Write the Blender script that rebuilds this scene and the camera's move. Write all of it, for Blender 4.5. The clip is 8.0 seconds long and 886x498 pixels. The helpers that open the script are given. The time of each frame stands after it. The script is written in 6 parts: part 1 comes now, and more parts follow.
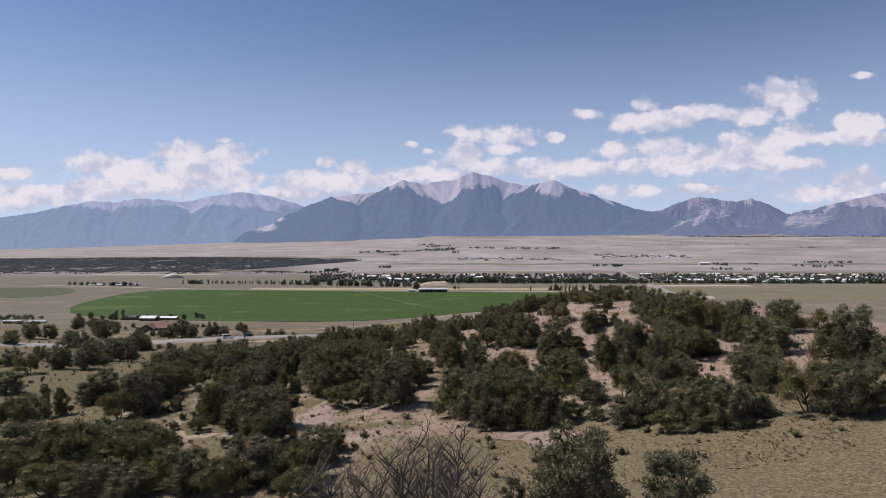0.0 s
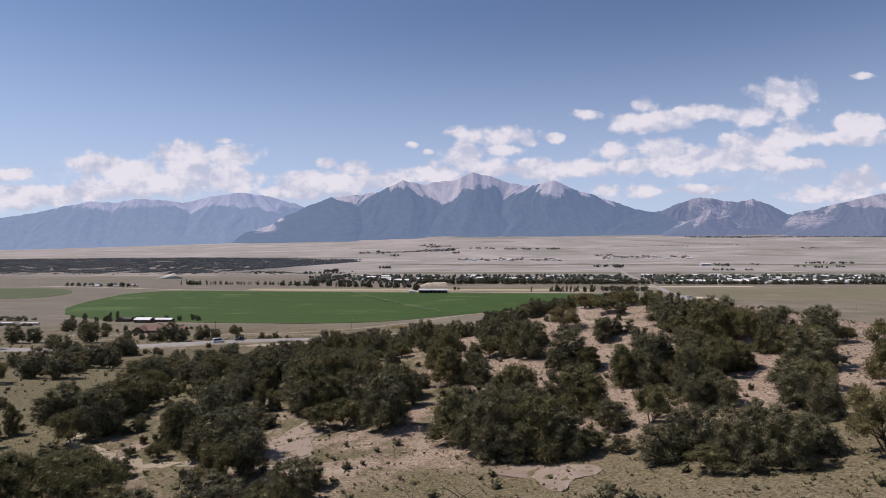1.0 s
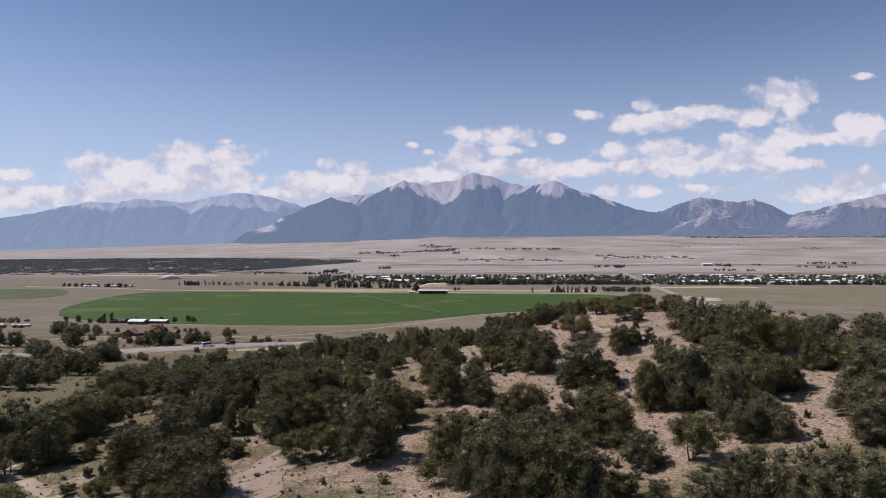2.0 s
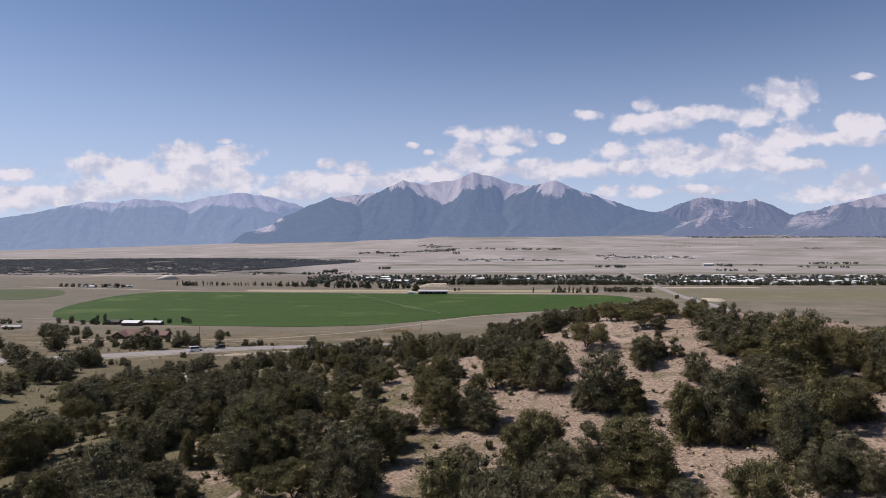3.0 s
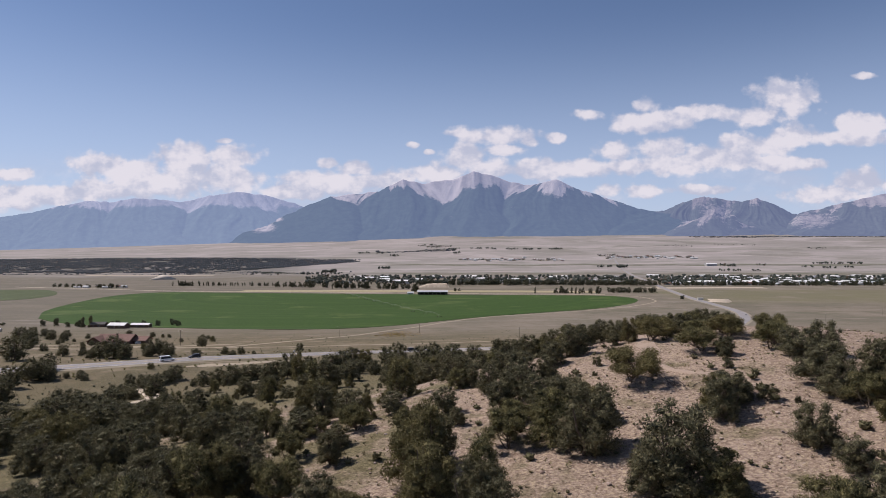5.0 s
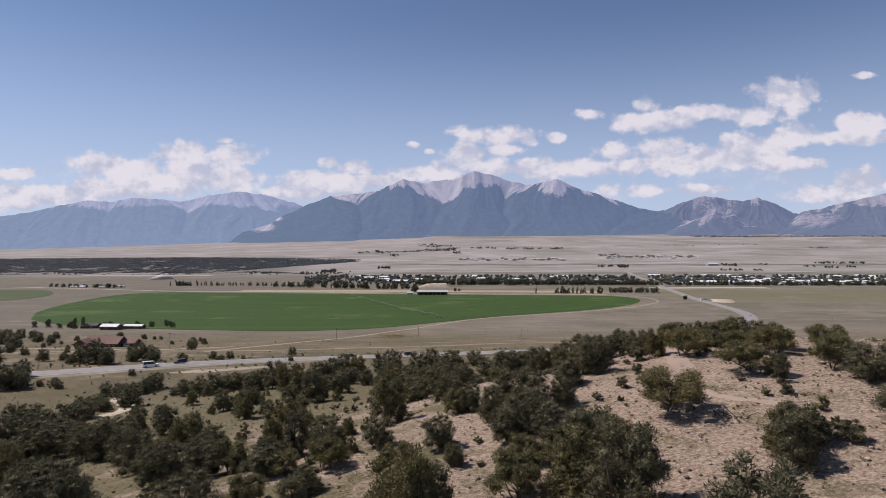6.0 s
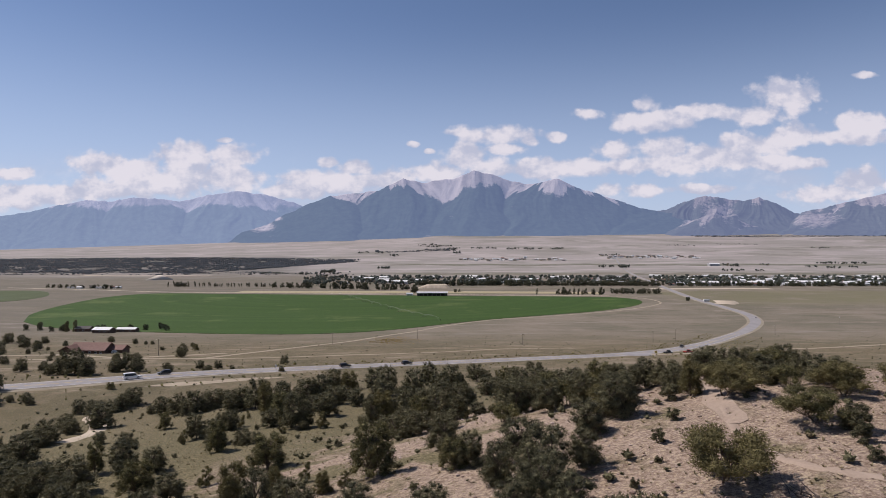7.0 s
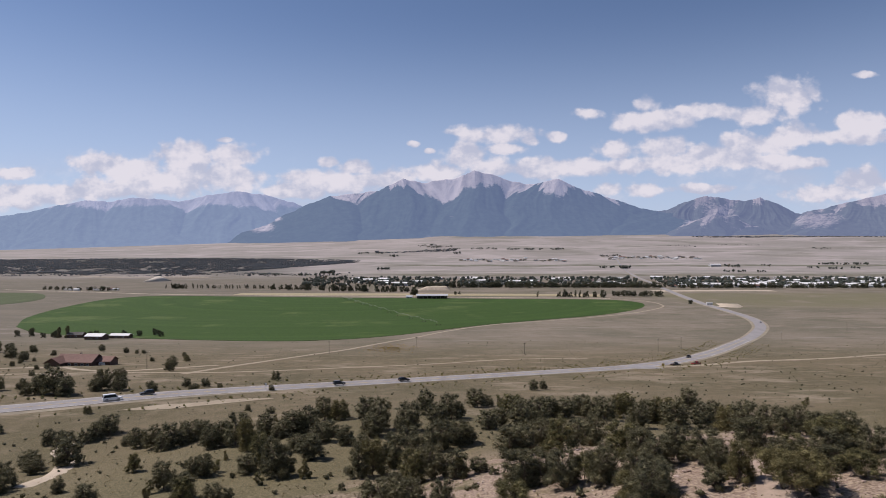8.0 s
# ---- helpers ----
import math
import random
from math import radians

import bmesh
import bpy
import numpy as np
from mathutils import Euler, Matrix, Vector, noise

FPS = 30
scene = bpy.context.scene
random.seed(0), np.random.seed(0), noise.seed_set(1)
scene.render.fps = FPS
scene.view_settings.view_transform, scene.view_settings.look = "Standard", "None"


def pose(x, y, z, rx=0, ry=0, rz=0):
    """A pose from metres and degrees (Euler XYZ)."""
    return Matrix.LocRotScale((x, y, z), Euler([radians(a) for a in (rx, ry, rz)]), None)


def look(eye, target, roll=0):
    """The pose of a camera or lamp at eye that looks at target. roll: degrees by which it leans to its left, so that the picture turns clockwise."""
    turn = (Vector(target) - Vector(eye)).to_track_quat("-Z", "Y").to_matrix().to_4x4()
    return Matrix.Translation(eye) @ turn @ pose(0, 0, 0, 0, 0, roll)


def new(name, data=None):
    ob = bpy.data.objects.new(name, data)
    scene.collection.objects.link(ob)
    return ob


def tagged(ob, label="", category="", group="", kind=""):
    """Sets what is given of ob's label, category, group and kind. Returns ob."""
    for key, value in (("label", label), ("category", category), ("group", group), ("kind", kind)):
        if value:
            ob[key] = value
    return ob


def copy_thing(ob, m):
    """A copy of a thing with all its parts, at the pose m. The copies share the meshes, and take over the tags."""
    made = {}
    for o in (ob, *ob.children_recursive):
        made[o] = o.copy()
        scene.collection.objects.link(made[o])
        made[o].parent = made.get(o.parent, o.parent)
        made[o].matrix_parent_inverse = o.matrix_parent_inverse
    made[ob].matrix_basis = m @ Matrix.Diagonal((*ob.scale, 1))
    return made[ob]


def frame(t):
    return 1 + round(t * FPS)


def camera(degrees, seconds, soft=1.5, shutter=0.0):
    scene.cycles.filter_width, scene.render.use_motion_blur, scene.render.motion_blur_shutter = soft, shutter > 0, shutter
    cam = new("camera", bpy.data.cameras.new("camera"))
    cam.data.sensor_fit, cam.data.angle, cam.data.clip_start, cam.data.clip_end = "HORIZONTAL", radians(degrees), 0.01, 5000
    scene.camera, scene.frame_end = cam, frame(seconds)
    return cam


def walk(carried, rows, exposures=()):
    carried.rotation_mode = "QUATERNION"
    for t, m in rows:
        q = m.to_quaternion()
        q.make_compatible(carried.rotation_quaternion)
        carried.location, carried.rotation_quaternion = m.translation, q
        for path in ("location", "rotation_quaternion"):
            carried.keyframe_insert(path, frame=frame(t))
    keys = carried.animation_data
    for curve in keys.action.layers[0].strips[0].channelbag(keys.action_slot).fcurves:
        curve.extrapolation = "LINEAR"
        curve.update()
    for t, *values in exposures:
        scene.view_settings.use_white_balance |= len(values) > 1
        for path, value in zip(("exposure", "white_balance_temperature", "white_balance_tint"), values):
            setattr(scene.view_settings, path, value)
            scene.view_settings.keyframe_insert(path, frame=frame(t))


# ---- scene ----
# ---- camera and its flight ----
cam = camera(68, 8.0, 0.6)
PATH = [
    (0, 0.09, 0.15, 80.00, 90.319, 0, -0.083),
    (0.5, 0.34, 6.20, 80.00, 90.348, 0, -0.070),
    (1, 0.60, 12.44, 80.00, 90.371, 0, -0.057),
    (1.5, 0.86, 18.86, 80.00, 90.387, 0, -0.045),
    (3, 1.66, 38.88, 80.00, 90.403, 0, -0.014),
    (3.5, 1.93, 45.73, 80.00, 90.400, 0, -0.004),
    (4, 2.21, 52.62, 80.00, 90.393, 0, 0.005),
    (4.5, 2.48, 59.54, 80.00, 90.384, 0, 0.014),
    (6, 3.33, 80.16, 80.02, 90.343, 0, 0.041),
    (6.5, 3.61, 86.90, 80.50, 90.327, 0, 0.050),
    (7, 3.90, 93.55, 82.00, 90.312, 0, 0.059),
    (7.5, 4.20, 100.06, 84.15, 90.297, 0, 0.069),
    (8, 4.49, 106.43, 86.80, 90.283, 0, 0.079),
]
walk(cam, [(t, pose(x, y, z, rx, ry, rz)) for t, x, y, z, rx, ry, rz in PATH], ((0, 0.10, 6500, 18), (8, 0.04, 6500, 18)))

# ---- daylight ----
SUN_FROM = Vector((-0.60, 0.17, 0.78)).normalized()
SUN_STRENGTH, SKY_STRENGTH = 4.6, 0.09
sun_data = bpy.data.lights.new("sun", "SUN")
sun_data.energy, sun_data.angle, sun_data.color = SUN_STRENGTH, radians(0.53), (1.0, 0.95, 0.88)
sun = new("sun", sun_data)
sun.matrix_world = look((0, 0, 400), Vector((0, 0, 400)) - SUN_FROM)


# ---- node helpers ----
class Nodes:
    """Short way to write a node tree: n = Nodes(tree); n.math('ADD', a, b) and so on, giving sockets."""

    def __init__(self, tree):
        self.tree = tree
        tree.nodes.clear()

    def add(self, kind):
        return self.tree.nodes.new(kind)

    def put(self, socket, value):
        if isinstance(value, bpy.types.NodeSocket):
            self.tree.links.new(value, socket)
        elif value is not None:
            socket.default_value = value

    def math(self, op, a, b=None, c=None, clamp=False):
        node = self.add("ShaderNodeMath")
        node.operation, node.use_clamp = op, clamp
        for k, v in enumerate((a, b, c)):
            self.put(node.inputs[k], v)
        return node.outputs[0]

    def vec(self, op, a, b=None, c=None):
        node = self.add("ShaderNodeVectorMath")
        node.operation = op
        for k, v in enumerate((a, b, c)):
            self.put(node.inputs[k], v)
        return node.outputs["Value" if op in ("LENGTH", "DOT_PRODUCT", "DISTANCE") else "Vector"]

    def noise(self, at, scale, detail=4.0, rough=0.55, distort=0.0):
        node = self.add("ShaderNodeTexNoise")
        self.put(node.inputs["Vector"], at)
        for key, v in (("Scale", scale), ("Detail", detail), ("Roughness", rough), ("Distortion", distort)):
            self.put(node.inputs[key], v)
        return node.outputs["Fac"]

    def cells(self, at, scale, feature="F1", out="Distance"):
        node = self.add("ShaderNodeTexVoronoi")
        node.feature = feature
        self.put(node.inputs["Vector"], at)
        self.put(node.inputs["Scale"], scale)
        return node.outputs[out]

    def step(self, value, lo, hi, a=0.0, b=1.0):
        node = self.add("ShaderNodeMapRange")
        node.interpolation_type = "SMOOTHSTEP"
        for k, v in enumerate((value, lo, hi, a, b)):
            self.put(node.inputs[k], v)
        return node.outputs[0]

    def mix(self, fac, a, b, blend="MIX"):
        node = self.add("ShaderNodeMix")
        node.data_type, node.blend_type = "RGBA", blend
        self.put(node.inputs[0], fac)
        self.put(node.inputs[6], a if isinstance(a, bpy.types.NodeSocket) else (*a, 1))
        self.put(node.inputs[7], b if isinstance(b, bpy.types.NodeSocket) else (*b, 1))
        return node.outputs[2]

    def scaled(self, at, x, y, z):
        return self.vec("MULTIPLY", at, (x, y, z))

    def split(self, at):
        node = self.add("ShaderNodeSeparateXYZ")
        self.put(node.inputs[0], at)
        return node.outputs

    def join(self, x, y, z):
        node = self.add("ShaderNodeCombineXYZ")
        for k, v in enumerate((x, y, z)):
            self.put(node.inputs[k], v)
        return node.outputs[0]

    def place(self):
        return self.add("ShaderNodeNewGeometry").outputs["Position"]

    def bump(self, height, strength, distance):
        node = self.add("ShaderNodeBump")
        self.put(node.inputs["Strength"], strength)
        self.put(node.inputs["Distance"], distance)
        self.put(node.inputs["Height"], height)
        return node.outputs[0]

    def surface(self, colour, rough=0.8, metal=0.0, normal=None, spec=0.3, glow=None, glow_strength=0.0):
        node = self.add("ShaderNodeBsdfPrincipled")
        self.put(node.inputs["Base Color"], colour if isinstance(colour, bpy.types.NodeSocket) else (*colour, 1))
        self.put(node.inputs["Roughness"], rough)
        self.put(node.inputs["Metallic"], metal)
        self.put(node.inputs["Specular IOR Level"], spec)
        self.put(node.inputs["Normal"], normal)
        if glow:
            self.put(node.inputs["Emission Color"], (*glow, 1))
            self.put(node.inputs["Emission Strength"], glow_strength)
        out = self.add("ShaderNodeOutputMaterial")
        self.put(out.inputs[0], node.outputs[0])
        return node


def material(name):
    mat = bpy.data.materials.new(name)
    mat.use_nodes = True
    return mat, Nodes(mat.node_tree)


# ---- sky with fair-weather clouds ----
world = bpy.data.worlds.new("sky")
scene.world = world
world.use_nodes = True
n = Nodes(world.node_tree)
sky = n.add("ShaderNodeTexSky")
sky.sky_type, sky.sun_disc, sky.altitude = "NISHITA", False, 2400.0
sky.air_density, sky.dust_density, sky.ozone_density = 1.0, 0.6, 2.0
sky.sun_elevation = math.asin(SUN_FROM.z)
sky.sun_rotation = math.atan2(SUN_FROM.x, SUN_FROM.y)
way = n.add("ShaderNodeTexCoord").outputs["Generated"]
wx, wy, wz = n.split(way)
ahead = n.math("MAXIMUM", wy, 0.05)
across, up = n.math("DIVIDE", wx, ahead), n.math("DIVIDE", wz, ahead)
flat = n.join(across, up, 0.0)
wobble = n.noise(n.scaled(flat, 1, 1.4, 1), 11.0, 4.0, 0.6)
fine = n.noise(n.scaled(flat, 1, 1.3, 1), 26.0, 5.0, 0.58)
toward_sun = n.noise(n.scaled(n.vec("ADD", flat, (-0.005, 0.011, 0)), 1, 1.3, 1), 26.0, 5.0, 0.58)
wobble_sun = n.noise(n.scaled(n.vec("ADD", flat, (-0.010, 0.020, 0)), 1, 1.4, 1), 11.0, 4.0, 0.6)
# cumulus banks: middle across, middle up, half width, half height (tangents of the angles)
LEFT_BANK = [(-0.524, 0.135, 0.043, 0.017), (-0.468, 0.124, 0.060, 0.017), (-0.391, 0.145, 0.052, 0.021), (-0.326, 0.147, 0.041, 0.019), (-0.417, 0.109, 0.103, 0.026), (-0.339, 0.115, 0.060, 0.022), (-0.511, 0.096, 0.077, 0.015), (-0.597, 0.090, 0.095, 0.015), (-0.653, 0.120, 0.028, 0.009), (-0.657, 0.083, 0.060, 0.017), (-0.335, 0.171, 0.014, 0.004)]
MIDDLE_BANK = [(-0.176, 0.137, 0.017, 0.008), (-0.139, 0.128, 0.028, 0.012), (-0.158, 0.106, 0.073, 0.019), (-0.219, 0.092, 0.052, 0.012), (-0.081, 0.109, 0.052, 0.014), (-0.012, 0.120, 0.052, 0.017), (0.035, 0.144, 0.033, 0.021), (0.070, 0.128, 0.043, 0.017), (0.083, 0.180, 0.062, 0.013), (0.031, 0.182, 0.026, 0.006), (0.130, 0.171, 0.015, 0.008), (0.096, 0.157, 0.031, 0.008), (0.169, 0.176, 0.015, 0.009), (-0.045, 0.165, 0.009, 0.005), (-0.022, 0.154, 0.008, 0.004), (0.151, 0.127, 0.052, 0.015), (0.220, 0.130, 0.060, 0.013)]
RIGHT_BANK = [(0.220, 0.212, 0.026, 0.010), (0.306, 0.225, 0.021, 0.012), (0.315, 0.201, 0.067, 0.016), (0.397, 0.214, 0.045, 0.012), (0.259, 0.156, 0.033, 0.015), (0.276, 0.132, 0.052, 0.012), (0.341, 0.161, 0.039, 0.017), (0.349, 0.135, 0.057, 0.015), (0.414, 0.145, 0.069, 0.019), (0.478, 0.164, 0.057, 0.017), (0.534, 0.180, 0.048, 0.017), (0.504, 0.137, 0.045, 0.012), (0.556, 0.137, 0.033, 0.008), (0.483, 0.210, 0.038, 0.017), (0.517, 0.238, 0.050, 0.026), (0.633, 0.201, 0.048, 0.015), (0.616, 0.176, 0.065, 0.011), (0.250, 0.096, 0.021, 0.010), (0.300, 0.094, 0.026, 0.009), (0.397, 0.096, 0.043, 0.008), (0.638, 0.107, 0.039, 0.019), (0.590, 0.090, 0.065, 0.013), (0.642, 0.270, 0.019, 0.005)]
field = None
for cx, cy, rx, ry in LEFT_BANK + MIDDLE_BANK + RIGHT_BANK:
    near = n.math("SUBTRACT", 1.0, n.vec("LENGTH", n.vec("MULTIPLY", n.vec("SUBTRACT", flat, (cx, cy, 0)), (1 / (1.14 * rx), 1 / (1.14 * ry), 0))))
    field = near if field is None else n.math("SMOOTH_MAX", field, near, 0.2)
billow = n.math("SUBTRACT", 1.0, n.math("ADD", n.math("MULTIPLY", n.cells(n.scaled(flat, 1, 1.2, 1), 32.0), 0.65), n.math("MULTIPLY", n.cells(flat, 80.0), 0.35)))
lumps = n.math("ADD", n.math("MULTIPLY", n.math("SUBTRACT", wobble, 0.5), 1.2), n.math("MULTIPLY", n.math("SUBTRACT", fine, 0.5), 1.05))
lumps = n.math("ADD", lumps, n.math("MULTIPLY", n.math("SUBTRACT", billow, 0.55), 0.9))
puffs = n.math("ADD", field, lumps)
cover = n.step(puffs, -0.24, 0.30)
# thin hazy cloud low over the ranges
thin = n.math("MULTIPLY", n.step(n.noise(n.scaled(flat, 1, 2.6, 1), 4.5, 5.0, 0.6), 0.40, 0.68, 0.0, 0.55), n.step(up, 0.17, 0.08))
cover = n.math("MAXIMUM", cover, thin)
# the sky off to the sides and behind carries the same scattered clouds
around = n.noise(n.scaled(way, 1, 1, 2.6), 3.2, 6.0, 0.6)
elsewhere = n.math("MULTIPLY", n.step(around, 0.56, 0.68), n.step(wz, 0.02, 0.10))
cover = n.math("ADD", n.math("MULTIPLY", cover, n.step(wy, 0.45, 0.6)), n.math("MULTIPLY", elsewhere, n.step(wy, 0.5, 0.3)), clamp=True)
sky_light = n.vec("SCALE", sky.outputs[0])
sky_light.node.inputs["Scale"].default_value = SKY_STRENGTH
veil = n.step(wz, -0.02, 0.36, 0.80, 0.0)
sky_light = n.mix(veil, sky_light, (0.47, 0.575, 0.74))
lit = n.math("ADD", n.math("MULTIPLY", n.math("SUBTRACT", fine, toward_sun), 1.7), n.math("MULTIPLY", n.math("SUBTRACT", wobble, wobble_sun), 2.4))
lit = n.math("ADD", lit, n.math("MULTIPLY", puffs, 0.34))
cloud_tone = n.mix(n.step(lit, -0.34, 0.50), (0.48, 0.515, 0.615), (0.75, 0.735, 0.76))
back = n.add("ShaderNodeBackground")
n.put(back.inputs[0], n.mix(n.math("MULTIPLY", cover, 0.88), sky_light, cloud_tone))
n.put(back.inputs[1], 1.0)
n.put(n.add("ShaderNodeOutputWorld").inputs[0], back.outputs[0])

# ---- the lie of the land ----
PROFILE_Y = (-5600, -400, -100, 0, 60, 130, 200, 240, 300, 380, 485, 610, 740, 1000, 1800, 2300, 2700, 3100, 3400, 3700, 4000, 4300, 5600)
PROFILE_Z = (-10, 20, 44, 50, 52, 52, 50, 47, 41, 33, 23, 12, 4, -1, -1, 1, 10, 36, 75, 125, 180, 205, 210)
# knoll where the dead trees stand
KNOLL = 4.5
# swell of the wooded ridge over that profile, in rows from near to far, every 43 m across and 40 m along
RIDGE = np.array([
    (0, -0.1, -0.4, 1.1, 0.8, 1.7, 5.3, 6.8), (-0.9, -0.9, -2, -0.3, 0.3, 4.2, -3.9, 3.3),
    (-2.9, 1.4, -1.5, 2.6, -2.1, 11.7, 1.9, 2.9), (-4, 4.4, -4, 6.1, -6.4, -2.1, 0.7, 3.5),
    (-2.1, 1.7, -4.3, 0.5, 8, 14.7, -2.2, 3.7), (0.5, -0.7, 3.6, -2.7, -6.8, 7.1, -3.7, 5.5),
    (1, -3.9, -6.1, 5.9, 0.2, -0.7, -3.8, 3.1), (-4.3, 3.2, -3.6, 1.2, -0.1, 1.4, -0.1, 1.2)])


def land(x, y):
    """Height of the ground, for numbers or arrays."""
    x, y = np.asarray(x, float), np.asarray(y, float)
    w = np.clip(np.abs(y - 100) * 0.04, 6, 120)
    taps = np.linspace(-1, 1, 9)
    weights = 1.1 - np.abs(taps)
    z = sum(c * np.interp(y + w * a, PROFILE_Y, PROFILE_Z) for a, c in zip(taps, weights / weights.sum()))
    gx = [np.exp(-((x - 20 - 300 * (i / 7) + 180) ** 2) / 3200) for i in range(8)]
    for j in range(8):
        row = np.exp(-((y - 40 * j) ** 2) / 3200)
        z = z + row * sum(RIDGE[j][i] * gx[i] for i in range(8))
    near = np.exp(-((x / 170) ** 4) - ((y - 140) / 130) ** 4)
    rough = (np.sin(x * 0.61 + 1.3 * np.sin(y * 0.37)) + np.sin(y * 0.73 + 1.1 * np.sin(x * 0.29)) + 0.6 * np.sin(x * 1.7 + y * 1.1) + 0.6 * np.sin(x * 1.3 - y * 1.9))
    z = z + KNOLL * np.exp(-((x - 3) / 22) ** 2 - ((y - 36) / 17) ** 2)
    # towards the left the far plain lies lower
    far = np.clip((y - 2900) / 1400, 0, 1)
    z = z - 105 * far * far * (3 - 2 * far) * np.clip(-x / 2900, 0, 1) ** 0.8
    return z + 0.10 * near * rough


def wander(x, y, seed):
    """Smooth noise from 0 to 1 over the plan, one swell about 1 unit wide, for arrays."""
    x, y = np.asarray(x, float), np.asarray(y, float)
    i, j = np.floor(x), np.floor(y)
    u, v = x - i, y - j
    u, v = u * u * u * (u * (u * 6 - 15) + 10), v * v * v * (v * (v * 6 - 15) + 10)

    def corner(a, b):
        h = np.sin(a * 127.1 + b * 311.7 + seed * 74.7) * 43758.5453
        return h - np.floor(h)

    return (corner(i, j) * (1 - u) + corner(i + 1, j) * u) * (1 - v) + (corner(i, j + 1) * (1 - u) + corner(i + 1, j + 1) * u) * v


def height(x, y):
    return float(land(x, y))


def spread(reach, bend, count):
    s = np.linspace(-1, 1, count)
    return reach * np.sinh(bend * s) / math.sinh(bend)


def mesh_of(name, verts, faces, mat=None, smooth=True):
    me = bpy.data.meshes.new(name)
    me.from_pydata([tuple(map(float, v)) for v in verts], [], [tuple(map(int, f)) for f in faces])
    if mat:
        me.materials.append(mat)
    me.polygons.foreach_set("use_smooth", [smooth] * len(me.polygons))
    me.update()
    return me


def part(name, bm, mat, parent=None, label="", smooth=False):
    """Links a bmesh as one mesh object, under a thing or a part."""
    me = bpy.data.meshes.new(name)
    bm.to_mesh(me)
    bm.free()
    me.materials.append(mat)
    me.polygons.foreach_set("use_smooth", [smooth] * len(me.polygons))
    ob = new(name, me)
    ob.parent = parent
    return tagged(ob, label=label)


def part_mesh(name, me, parent=None, label=""):
    ob = new(name, me)
    ob.parent = parent
    return tagged(ob, label=label)


def box(bm, x0, y0, z0, x1, y1, z1, bevel=0.0):
    made = bmesh.ops.create_cube(bm, size=1.0, matrix=Matrix.LocRotScale(((x0 + x1) / 2, (y0 + y1) / 2, (z0 + z1) / 2), None, (x1 - x0, y1 - y0, z1 - z0)))
    if bevel:
        edges = list({e for v in made["verts"] for e in v.link_edges})
        bmesh.ops.bevel(bm, geom=edges, offset=bevel, segments=2, affect="EDGES", profile=0.5)


def grid_faces(rows, cols):
    i = (np.arange(rows - 1)[:, None] * cols + np.arange(cols - 1)[None, :]).ravel()
    return np.stack([i, i + 1, i + cols + 1, i + cols], 1)


